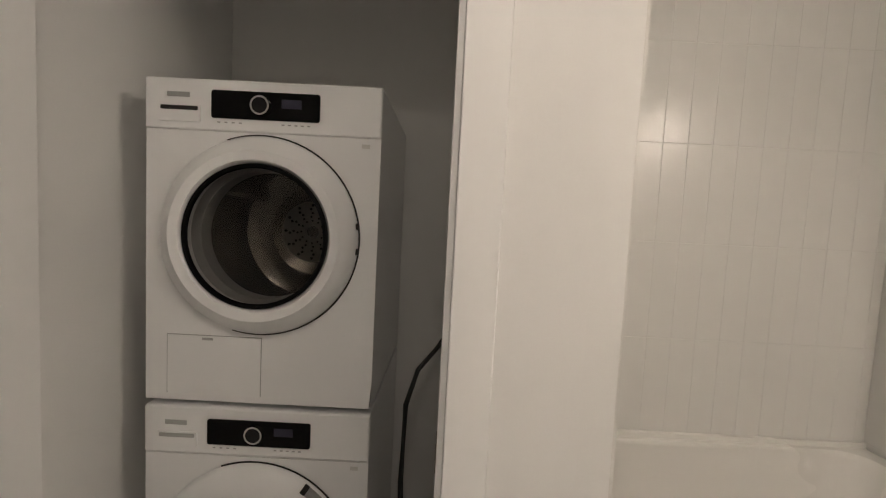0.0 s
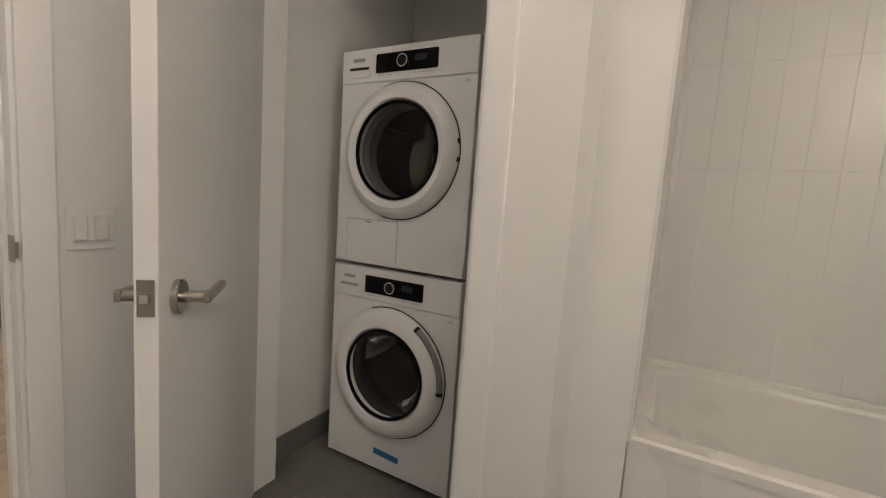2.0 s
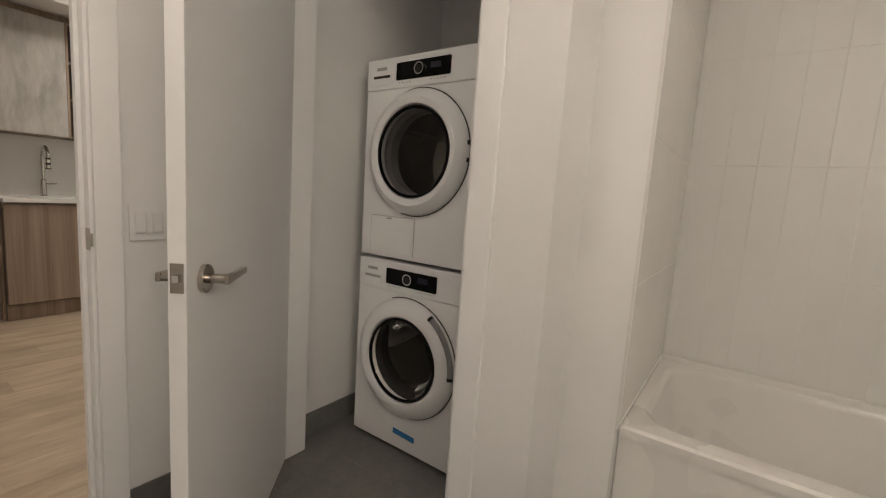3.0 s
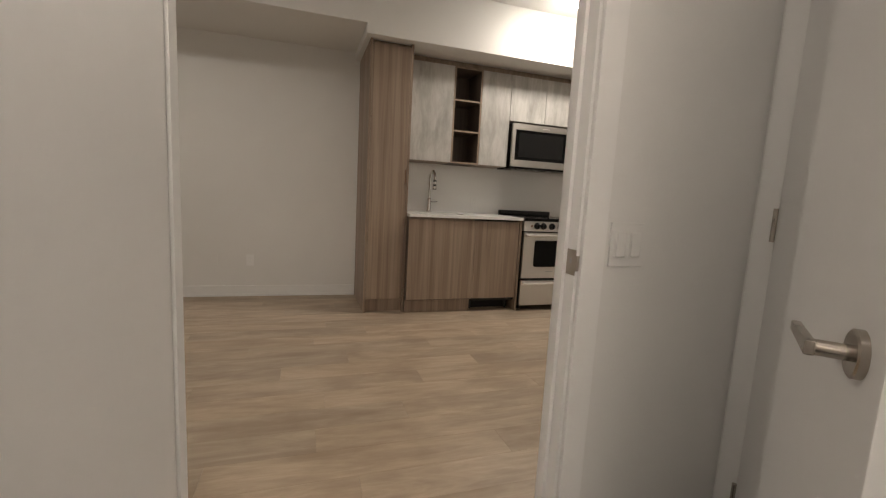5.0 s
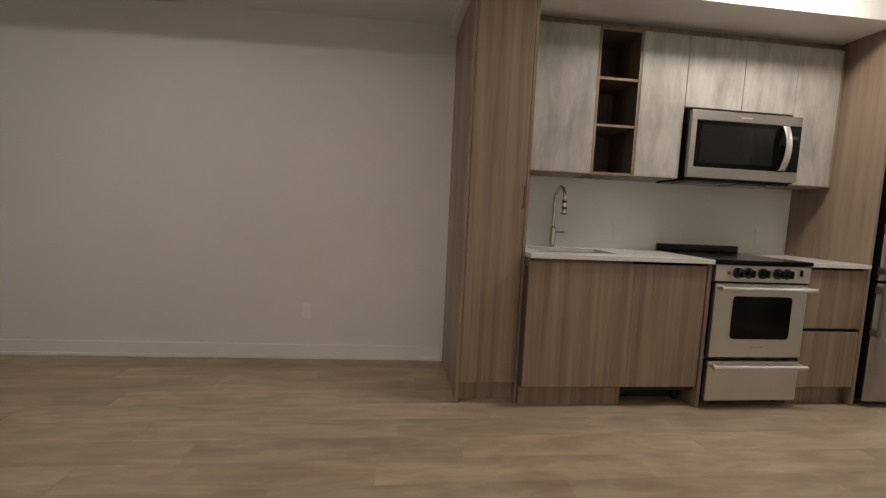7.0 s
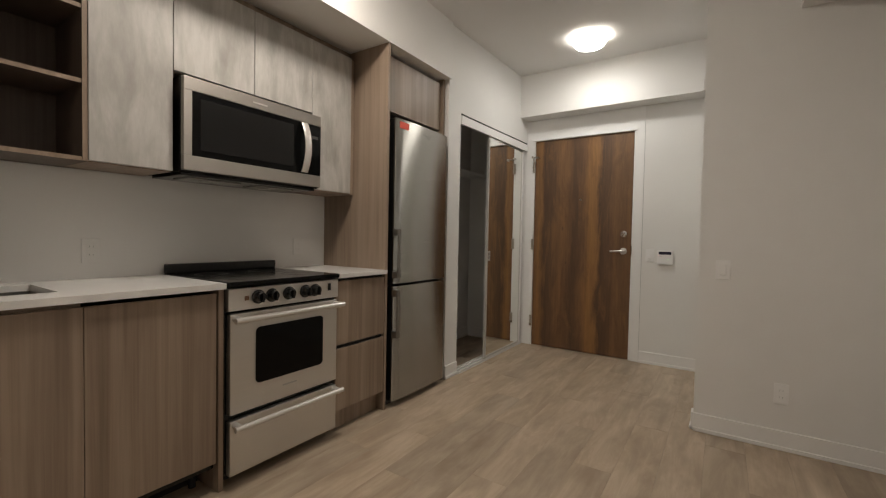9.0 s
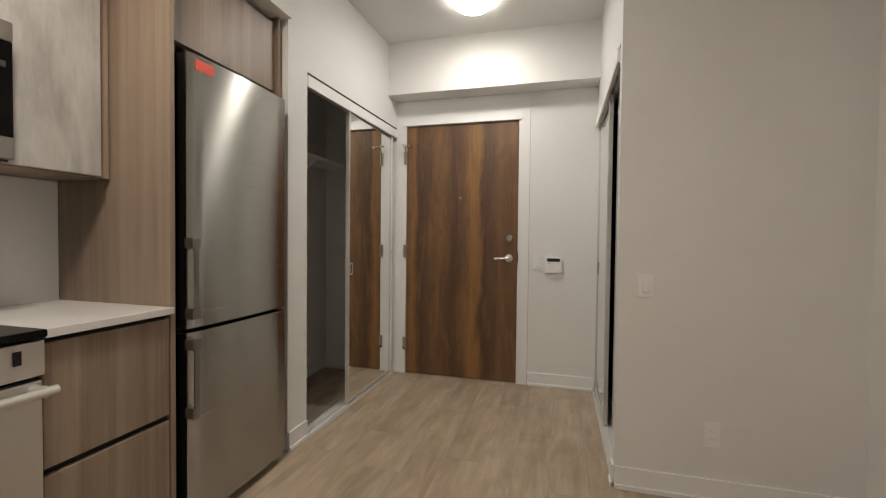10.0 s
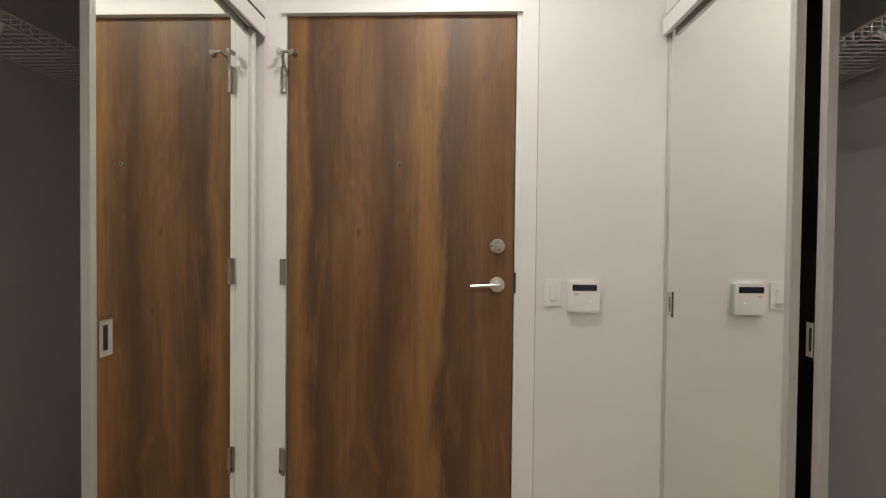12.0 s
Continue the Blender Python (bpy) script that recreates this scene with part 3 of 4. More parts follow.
def upper(y0, y1, z0, label, doors, floor_edge=True):
    u = thing("wall_cabinet", (-0.65, (y0 + y1) / 2, z0), label, "cabinet", "wall cabinets")
    part("body", box(shape(), KB + 0.002, UX - 0.021, y0 + 0.001, y1 - 0.001, z0, 2.275), WOOD, u, "grey-brown laminate carcass")
    for a, b in doors:
        front(u, "door", a + 0.0003, b - 0.0003, z0 + 0.004, 2.270, UX, CEMENT, "mottled pale grey door")
    return u


upper(-4.355, -3.914, 1.388, "pale mottled wall cabinet above the sink", [(-4.353, -3.914)])
upper(-3.626, -3.325, 1.388, "narrow pale mottled wall cabinet beside the microwave", [(-3.626, -3.325)])
upper(-3.322, -2.563, 1.835, "pale mottled two-door cabinet above the microwave", [(-3.322, -2.935), (-2.932, -2.563)])
upper(-2.540, -2.205, 1.388, "pale mottled wall cabinet between microwave and fridge panel", [(-2.560, -2.248)])
t = thing("open_shelf", (-0.65, -3.77, 1.388), "open wood laminate shelf unit between wall cabinets, darker inside, empty", "shelf")
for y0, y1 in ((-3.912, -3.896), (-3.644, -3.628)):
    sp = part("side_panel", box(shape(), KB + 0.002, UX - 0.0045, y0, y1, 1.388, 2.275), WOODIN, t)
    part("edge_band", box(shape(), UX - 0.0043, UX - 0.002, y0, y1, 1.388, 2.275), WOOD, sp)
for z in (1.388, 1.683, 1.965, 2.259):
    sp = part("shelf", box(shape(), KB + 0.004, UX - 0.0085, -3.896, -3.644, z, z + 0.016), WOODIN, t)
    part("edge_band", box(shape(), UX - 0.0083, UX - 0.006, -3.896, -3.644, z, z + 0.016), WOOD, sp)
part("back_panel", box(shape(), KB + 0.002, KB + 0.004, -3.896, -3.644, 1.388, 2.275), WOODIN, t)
boxes("cornice", [(-0.478, -0.460, -4.355, -2.203, 2.276, BULK)], WOOD, None, "grey-brown laminate filler strip above the wall cabinets")
tagged(bpy.data.objects["cornice"], "", "filler strip")

# microwave
MX = -0.33
t = thing("microwave", (-0.62, -2.93, 1.40), "stainless over-the-range microwave with a black glass door", "microwave")
part("body", box(shape(), KB + 0.012, MX - 0.03, -3.308, -2.545, 1.392, 1.815, 0.003), BLACK, t, "black casing")
bm = shape()
box(bm, MX - 0.028, MX, -3.308, -2.546, 1.752, 1.812, 0.004)
box(bm, MX - 0.028, MX, -3.308, -2.546, 1.398, 1.464, 0.004)
box(bm, MX - 0.028, MX, -3.308, -3.272, 1.464, 1.752, 0.002)
part("frame", bm, MICRO, t, "brushed steel surround")
part("door_window", box(shape(), MX - 0.026, MX - 0.003, -3.271, -2.68, 1.465, 1.751), GLASSK, t, "black glass window")
part("window_mesh", box(shape(), MX - 0.004, MX - 0.0015, -3.235, -2.735, 1.495, 1.725), SCREEN, t)
part("control_panel", box(shape(), MX - 0.026, MX - 0.002, -2.678, -2.548, 1.465, 1.751), GLASSK, t)
part("display", box(shape(), MX - 0.004, MX - 0.001, -2.615, -2.565, 1.672, 1.69), DARKG, t)
bm = shape()
arc = [(MX + 0.004 + 0.046 * math.sin(math.pi * (0.04 + 0.92 * k / 14)) ** 0.7, 1.470 + 0.276 * k / 14) for k in range(15)]
rows_ = [[bm.verts.new((x + dx, -2.672 + dy, z)) for dx, dy in ((-0.006, -0.021), (-0.001, -0.021), (0.004, -0.012), (0.005, 0.0), (0.004, 0.012), (-0.001, 0.021), (-0.006, 0.021))] for x, z in arc]
for a, b in zip(rows_, rows_[1:]):
    for k in range(7):
        bm.faces.new((a[k], a[(k + 1) % 7], b[(k + 1) % 7], b[k]))
bm.faces.new(rows_[0])
bm.faces.new(rows_[-1])
part("handle", bm, HANDLE, t, "wide curved satin handle")
part("logo", box(shape(), MX, MX + 0.0015, -2.98, -2.90, 1.777, 1.785), HANDLE, t)
bm = shape()
box(bm, -0.66, MX - 0.04, -3.30, -2.56, 1.378, 1.392, 0.002)
part("underside", bm, BLACK, t)
for y0, y1 in ((-3.24, -2.98), (-2.88, -2.66)):
    part("filter", box(shape(), -0.58, MX - 0.10, y0, y1, 1.372, 1.379, 0.001), STEEL, t, "mesh grease filter")

# range
RX = -0.095
t = thing("stove", (-0.4, -2.925, 0), "narrow stainless electric range with a black glass top", "stove")
part("body", box(shape(), -0.69, RX - 0.035, -3.236, -2.616, 0.045, 0.885, 0.003), BLACK, t, "black enamel sides")
part("cooktop", box(shape(), -0.69, RX + 0.012, -3.237, -2.615, 0.886, 0.909, 0.006), GLASSK, t, "black glass cooktop")
for x, y, r in ((-0.26, -3.09, 0.10), (-0.26, -2.77, 0.075), (-0.51, -3.09, 0.075), (-0.51, -2.77, 0.10)):
    part("burner_ring", lathe(shape(), (x, y, 0.909), "z", [(r - 0.003, 0.0), (r - 0.003, 0.0004), (r, 0.0004), (r, 0.0)], 40), RING, t)
part("backguard", box(shape(), -0.692, -0.655, -3.236, -2.616, 0.909, 0.957, 0.006), BLACK, t)
part("control_panel", box(shape(), RX - 0.035, RX, -3.236, -2.616, 0.780, 0.878, 0.004), RANGE, t, "brushed steel knob panel")
for y in (-3.098, -3.028, -2.935, -2.838, -2.778):
    k = part("knob", lathe(shape(), (RX, y, 0.833), "x", [(0, 0), (0.032, 0), (0.032, 0.006), (0.027, 0.008), (0.022, 0.03), (0.018, 0.034), (0, 0.034)], 24), KNOB, t)
    part("grip", box(shape(), RX + 0.026, RX + 0.046, y - 0.005, y + 0.005, 0.811, 0.855, 0.003), KNOB, k)
part("badge", box(shape(), RX, RX + 0.002, -3.163, -3.143, 0.822, 0.842), COPPER, t)
part("rocker_switch", box(shape(), RX, RX + 0.004, -2.690, -2.672, 0.822, 0.860, 0.001), BLACK, t)
d = part("oven_door", box(shape(), RX - 0.034, RX, -3.228, -2.622, 0.322, 0.768, 0.006), RANGE, t, "brushed steel oven door")
part("window", rounded(shape(), "x", -3.108, -2.722, 0.435, 0.694, RX - 0.002, RX + 0.003, 0.022), GLASSK, d, "black rounded oven window")
part("logo", box(shape(), RX, RX + 0.0015, -2.965, -2.885, 0.384, 0.392), GREYP, d)
h = part("handle", rod(shape(), (RX + 0.048, -3.232, 0.745), (RX + 0.048, -2.618, 0.745), 0.013, 18), HANDLE, d, "steel bar handle")
d2 = part("drawer", box(shape(), RX - 0.034, RX, -3.228, -2.622, 0.052, 0.296, 0.006), RANGE, t, "brushed steel warming drawer")
part("handle", rod(shape(), (RX + 0.048, -3.232, 0.276), (RX + 0.048, -2.618, 0.276), 0.0125, 18), HANDLE, d2)
for z in (0.745, 0.276):
    for y in (-3.205, -2.645):
        part("handle_post", rod(shape(), (RX - 0.002, y, z), (RX + 0.050, y, z), 0.0155, 14), HANDLE, d if z > 0.5 else d2)
for x in (-0.62, -0.2):
    for y in (-3.19, -2.66):
        part("foot", rod(shape(), (x, y, 0), (x, y, 0.047), 0.016), RUBBER, t)

# drawers, fridge
t = thing("drawer_cabinet", (-0.5, -2.41, 0), "grey-brown wood laminate two-drawer base cabinet", "cabinet", "base cabinets")
part("body", box(shape(), KB + 0.002, -0.142, -2.610, -2.204, 0.12, 0.878), DARK, t)
front(t, "drawer", -2.608, -2.206, 0.500, 0.862, -0.12, WOOD)
front(t, "drawer", -2.608, -2.206, 0.125, 0.478, -0.12, WOOD)
part("toe_kick", box(shape(), -0.19, -0.175, -2.610, -2.204, 0.0, 0.118), WOOD, t)
t = thing("cabinet_gable", (-0.55, -2.19, 0), "full-height wood laminate gable beside the fridge", "panel")
part("panel", box(shape(), WX, -0.1195, -2.200, -2.180, 0, BULK, 0.0006), WOOD, t)
part("edge_band", box(shape(), -0.1193, -0.118, -2.200, -2.180, 0, BULK, 0.0004), WOOD, t)
t = thing("wall_cabinet", (-0.55, -1.85, 1.90), "wood laminate cabinet above the fridge", "cabinet", "wall cabinets")
part("body", box(shape(), WX + 0.002, -0.212, -2.178, -1.507, 1.935, 2.296), WOODIN, t)
front(t, "door", -2.176, -1.510, 1.94, 2.302, -0.19, WOOD)
part("side_panel", box(shape(), WX + 0.002, -0.165, -1.506, -1.480, 0, BULK - 0.002, 0.001), WOOD, t)
part("filler", box(shape(), -0.252, -0.237, -2.178, -1.507, 2.297, BULK - 0.002), WOOD, t)

GX, FY0, FY1 = -0.145, -2.150, -1.548


def bowed(y0, y1, z0, z1, x, bow, thick):
    """A door whose face bows gently outwards."""
    bm, n = shape(), 16
    rows = []
    for k in range(n + 1):
        u = k / n
        y = y0 + (y1 - y0) * u
        r = min(1.0, min(u, 1 - u) / 0.02)
        rows.append((y, x + bow * (1 - (2 * u - 1) ** 2) - 0.006 * (1 - r)))
    vs = [[bm.verts.new((xx, y, z)) for z in (z0, z1)] for y, xx in rows]
    bk = [[bm.verts.new((x - thick, y, z)) for z in (z0, z1)] for y, xx in rows]
    for a, b, c, e in zip(vs, vs[1:], bk, bk[1:]):
        bm.faces.new((a[0], b[0], b[1], a[1]))
        bm.faces.new((c[0], c[1], e[1], e[0]))
        bm.faces.new((a[1], b[1], e[1], c[1]))
        bm.faces.new((a[0], c[0], e[0], b[0]))
    for a, c in ((vs[0], bk[0]), (vs[-1], bk[-1])):
        bm.faces.new((a[0], a[1], c[1], c[0]))
    return bm


t = thing("fridge", (-0.5, -1.85, 0), "tall stainless bottom-freezer fridge with bowed doors", "fridge")
part("body", box(shape(), WX + 0.03, GX - 0.012, FY0, FY1, 0.03, 1.872, 0.004), BLACK, t, "black cabinet")
d = part("door", bowed(FY0, FY1, 0.812, 1.875, GX + 0.054, 0.010, 0.016), STEEL, t, "brushed steel fridge door")
d2 = part("door", bowed(FY0, FY1, 0.045, 0.795, GX + 0.054, 0.010, 0.016), STEEL, t, "brushed steel freezer door")
part("door_liner", box(shape(), GX - 0.007, GX + 0.035, FY0 + 0.001, FY1 - 0.001, 0.815, 1.872, 0.003), BLACK, d)
part("door_liner", box(shape(), GX - 0.007, GX + 0.035, FY0 + 0.001, FY1 - 0.001, 0.048, 0.792, 0.003), BLACK, d2)
part("gasket", box(shape(), GX - 0.012, GX - 0.008, FY0 + 0.01, FY1 - 0.01, 0.04, 1.87), RUBBER, t)
part("plinth", box(shape(), GX - 0.05, GX - 0.02, FY0 + 0.01, FY1 - 0.01, 0.0, 0.042), RUBBER, t)
for par, z0, z1 in ((d, 0.86, 1.155), (d2, 0.475, 0.765)):
    h = part("handle", box(shape(), GX + 0.084, GX + 0.092, FY0 - 0.004, FY0 + 0.018, z0, z1, 0.002), BARM, par, "flat upright steel bar handle")
    for z in (z0 + 0.012, z1 - 0.012):
        part("bracket", box(shape(), GX + 0.046, GX + 0.090, FY0 - 0.010, FY0 + 0.028, z - 0.021, z + 0.021, 0.004), BARM, par)
bm = box(shape(), GX + 0.0543, GX + 0.0549, FY0 + 0.036, FY0 + 0.123, 1.816, 1.858)
for v in bm.verts:
    v.co.x += 0.010 * (1 - (2 * (v.co.y - FY0) / (FY1 - FY0) - 1) ** 2) + 0.0003
part("sticker", bm, RED, d, "red paper sticker")

# ---------------------------------------------------------------- entry door
t = thing("door_1", (0.478, 0.0, 0), "walnut laminate entry door with satin lever, closed", "door", "", "structure")
part("leaf", box(shape(), 0.004, 0.953, 0.004, 0.05, 0.006, 2.1285, 0.0015), WALNUT, t, "walnut-brown laminate leaf")
bm = shape()
box(bm, -0.02, 0.0, -0.005, 0.11, 0, 2.152)
box(bm, 0.957, 0.977, -0.005, 0.11, 0, 2.152)
box(bm, 0.0, 0.957, -0.005, 0.11, 2.130, 2.152)
box(bm, 0.0, 0.957, 0.051, 0.09, 0.006, 2.130)
part("frame", bm, TRIM, t, "white painted frame")
part("head_seal", box(shape(), -0.018, 0.975, -0.017, -0.006, 2.131, 2.147, 0.001), TRIM, t)
for z in (0.26, 1.06, 1.86):
    hg = part("hinge", box(shape(), -0.022, 0.0, -0.012, -0.006, z - 0.055, z + 0.055, 0.001), NICKEL, t)
    part("barrel", rod(shape(), (-0.003, -0.016, z - 0.055), (-0.003, -0.016, z + 0.055), 0.008, 12), NICKEL, hg)
st = part("door_stop", tube(shape(), [(-0.003, -0.02, 1.90), (-0.003, -0.035, 1.945), (0.012, -0.06, 1.955), (0.045, -0.06, 1.952)], 0.007, 10), NICKEL, t, "hinge-pin door stop")
part("pad", rod(shape(), (0.045, -0.066, 1.952), (0.052, -0.040, 1.95), 0.012, 14), NICKEL, st)
part("pad", rod(shape(), (-0.012, -0.05, 1.965), (-0.022, -0.02, 1.965), 0.010, 14), NICKEL, st)
part("deadbolt", lathe(shape(), (0.887, 0.004, 1.178), "y", [(0, 0), (0.030, 0), (0.030, 0.008), (0.022, 0.016), (0, 0.018)], 28), CHROME, t)
bm = box(shape(), -0.006, 0.006, -0.036, -0.012, -0.024, 0.024, 0.004)
bmesh.ops.rotate(bm, verts=bm.verts, cent=(0, 0, 0), matrix=Matrix.Rotation(radians(38), 3, "Y"))
bmesh.ops.translate(bm, verts=bm.verts, vec=(0.887, 0, 1.178))
part("thumb_turn", bm, CHROME, t, "polished thumb turn")
lv = part("door_handle", lathe(shape(), (0.887, 0.004, 1.018), "y", [(0, 0), (0.031, 0), (0.031, 0.008), (0.013, 0.010), (0.012, 0.045), (0, 0.045)], 28), HANDLE, t, "satin nickel lever")
part("lever", tube(shape(), [(0.893, -0.042, 1.018), (0.86, -0.045, 1.018), (0.776, -0.042, 1.013)], 0.0095, 12, 0.75), HANDLE, lv)
part("peephole", lathe(shape(), (0.478, 0.004, 1.511), "y", [(0, 0), (0.009, 0), (0.009, 0.003), (0.0055, 0.004), (0.005, 0.0015), (0, 0.001)], 18), CHROME, t)
part("peephole_lens", lathe(shape(), (0.478, 0.004, 1.511), "y", [(0, 0.0022), (0.004, 0.0021), (0.0048, 0.0016)], 14), GLASSK, t)
part("strike", box(shape(), 0.955, 0.962, -0.015, -0.0132, 0.985, 1.07), DARK, t)

# ---------------------------------------------------------------- closets
def sliding(side, x, y0, y1, label, handle_at, lead=0.034, pull=0.016):
    """A mirrored sliding door panel; side is +1 where the mirror faces the hall to the east."""
    s = thing("sliding_door", (x, (y0 + y1) / 2, 0.02), label, "closet door", "mirrored sliding closet doors")
    a, b = sorted((x, x - side * 0.026))
    for p, q in ((y0, y0 + lead), (y1 - 0.012, y1)):
        part("stile", box(shape(), a, b, p, q, 0.02, 2.07, 0.003), ALU, s)
    for z0, z1 in ((0.02, 0.04), (2.045, 2.07)):
        part("rail", box(shape(), a, b, y0 + lead, y1 - 0.012, z0, z1, 0.002), ALU, s)
    f = x - side * 0.006
    m0, m1 = sorted((f, f - side * 0.005))
    part("mirror", box(shape(), m0, m1, y0 + lead - 0.001, y1 - 0.011, 0.038, 2.047), MIRROR, s, "silvered mirror")
    part("backing", box(shape(), *sorted((m0 - 0.008, m0 - 0.001) if side > 0 else (m1 + 0.001, m1 + 0.008)), y0 + lead, y1 - 0.012, 0.039, 2.046), DARK, s)
    for h in handle_at:
        bm = shape()
        c, d = sorted((f + side * 0.0015, f + side * 0.004))
        w, e = pull, pull - 0.005
        for r in ((h - w, h - e, 0.905, 1.005), (h + e, h + w, 0.905, 1.005), (h - e, h + e, 0.905, 0.911), (h - e, h + e, 0.999, 1.005)):
            box(bm, c, d, *r)
        fp = part("finger_pull", bm, CHROME, s, "small chrome finger pull")
        part("recess", box(shape(), *sorted((f + side * 0.001, f + side * 0.002)), h - e, h + e, 0.911, 0.999), ALU, fp)
        part("slot", box(shape(), *sorted((f + side * 0.0021, f + side * 0.0026)), h - e * 0.35, h + e * 0.35, 0.925, 0.985), RUBBER, fp)
    return s


sliding(1, -0.112, -0.823, -0.070, "mirrored sliding closet door with an aluminium edge, partly open", [-0.779], 0.017, 0.024)
sliding(1, -0.165, -0.70, -0.075, "mirrored sliding closet door on the rear track", [])
sliding(-1, 1.563, -0.660, -0.002, "mirrored sliding closet door with an aluminium edge beside the entry", [-0.05], 0.021)
sliding(-1, 1.612, -0.697, -0.002, "mirrored sliding closet door on the rear track, slid open", [-0.660], 0.022)


def closet_frame(side, x, y0, y1):
    c = thing("closet_track", (x, (y0 + y1) / 2, 0), "white fascia and floor track of the sliding closet doors", "track", "closet tracks", "structure")
    dz = 0.0 if side > 0 else -0.004
    a, b = sorted((x + side * (0.008 if side > 0 else 0.014), x - side * 0.003))
    fascia = part("fascia", box(shape(), a, b, y0, y1, 2.034 + dz, 2.102 + dz, 0.002), TRIM, c)
    # near-black strip on the wall face stands in for the shaded slit
    gap = part("gap", box(shape(), *sorted((x - side * 0.001, x + side * 0.0015)), y0, y1, 2.1025 + dz, 2.118 + dz), DARK, c, "dark shadow gap")
    if side > 0:
        lean(fascia, x, -0.65, 0.030)
        lean(gap, x, -0.65, 0.030)
    a, b = sorted((x - side * 0.036, x - side * 0.098))
    part("top_track", box(shape(), a, b, y0, y1, 2.0705, 2.104 + dz), ALU, c)
    bm = shape()
    box(bm, *sorted((x + side * 0.008, x - side * 0.085)), y0, y1, 0.0, 0.006)
    for o in (-0.006, 0.035, 0.078):
        box(bm, *sorted((x - side * o, x - side * (o + 0.005))), y0, y1, 0.006, 0.019)
    part("floor_track", bm, TRACKM, c)


closet_frame(1, HL, -1.299, -0.014)
closet_frame(-1, HR, -1.249, -0.014)
boxes("trim", [(HL - 0.1, HL + 0.001, -0.075, -0.051, 0, 2.033)], TRIM, None, "white end jamb of the closet", 0.001, "structure", "door jamb")


def wire_shelf(x_wall, x_front, y0, y1, z, ybrace):
    s = thing("wire_shelf", (x_wall, (y0 + y1) / 2, z), "white wire closet shelf with slanted braces, empty", "shelf", "wire closet shelves")
    sgn = 1 if x_front > x_wall else -1
    bm = shape()
    n = int((y1 - y0) / 0.026)
    for k in range(n + 1):
        y = y0 + 0.004 + (y1 - y0 - 0.008) * k / n
        box(bm, *sorted((x_wall + sgn * 0.004, x_front)), y - 0.0013, y + 0.0013, z - 0.0013, z + 0.0013)
        box(bm, *sorted((x_front - sgn * 0.0013, x_front + sgn * 0.0013)), y - 0.0013, y + 0.0013, z - 0.03, z)
    tagged(part("wire_grid", bm, TRIM, s), "", "", "", "stuff")
    for x, zz in ((x_wall + sgn * 0.01, z - 0.003), (x_front, z), (x_front, z - 0.032), (x_wall + sgn * 0.15, z - 0.003)):
        part("rail", rod(shape(), (x, y0, zz), (x, y1, zz), 0.0032, 8), TRIM, s)
    for y in ybrace:
        b = part("brace", tube(shape(), [(x_front, y, z - 0.03), (x_front - sgn * 0.01, y, z - 0.045), (x_wall + sgn * 0.006, y, z - 0.28)], 0.006, 8), TRIM, s)
        part("clip", box(shape(), *sorted((x_wall, x_wall + sgn * 0.012)), y - 0.012, y + 0.012, z - 0.30, z - 0.265, 0.003), TRIM, b)


wire_shelf(-0.75, -0.45, -1.415, -0.055, 1.775, (-0.70,))
wire_shelf(2.08, 1.79, -1.245, -0.005, 1.775, (-0.63,))


# ---------------------------------------------------------------- plates on walls
def plate(name, at, face, w, h, label, gangs=1, kind_of="switch", finish=PLATE):
    """A wall plate centred at a place on a wall that faces x or y (sign in face)."""
    category = {"switch": "light switch", "outlet": "power outlet", "blank": "wall plate"}[kind_of]
    p = thing(name, at, label, category)
    fx, fy = face

    def slab(nm, u0, u1, z0, z1, d0, d1, m, par, bev=0.0015):
        if fx:
            r = (*sorted((fx * d0, fx * d1)), u0, u1, z0, z1)
        else:
            r = (u0, u1, *sorted((fy * d0, fy * d1)), z0, z1)
        return part(nm, box(shape(), *r, bev), m, par, local=True)

    slab("cover", -w / 2, w / 2, -h / 2, h / 2, 0, 0.006, finish, p, 0.002)
    for g in range(gangs):
        c = (g - (gangs - 1) / 2) * 0.046
        if kind_of == "switch":
            slab("surround", c - 0.0165, c + 0.0165, -0.033, 0.033, 0.006, 0.0075, finish, p)
            slab("rocker", c - 0.014, c + 0.014, -0.030, 0.030, 0.0075, 0.011, finish, p, 0.003)
            slab("rocker_edge", c - 0.0135, c + 0.0135, -0.031, -0.0285, 0.008, 0.0125, TRACKM, p, 0.0005)
        elif kind_of == "outlet":
            fc = slab("face", c - 0.0165, c + 0.0165, -0.033, 0.033, 0.006, 0.0075, finish, p)
            for z in (-0.018, 0.018):
                for u in (-0.0065, 0.0065):
                    slab("slot", c + u - 0.001, c + u + 0.001, z - 0.004, z + 0.004, 0.0075, 0.0079, GREYP, fc, 0)
    return p


plate("light_switch", (1.1155, 0.0, 0.988), (0, -1), 0.071, 0.113, "white rocker light switch beside the entry door")
plate("light_switch", (1.670, SY, 0.963), (0, -1), 0.070, 0.108, "white rocker light switch on the wall corner")
plate("light_switch", (BI, -4.438, 0.982), (1, 0), 0.106, 0.113, "white double rocker light switch in the bathroom", 2, "switch", WALL)
plate("wall_outlet", (1.955, SY, 0.304), (0, -1), 0.064, 0.112, "white duplex outlet above the baseboard", 1, "outlet")
plate("wall_outlet", (WX - 0.031, -5.722, 0.355), (1, 0), 0.066, 0.108, "white duplex outlet on the living room wall", 1, "outlet")
plate("wall_plate", (WX - 0.040, -6.039, 0.362), (1, 0), 0.066, 0.112, "blank white cover plate on the living room wall", 1, "blank", WALL)
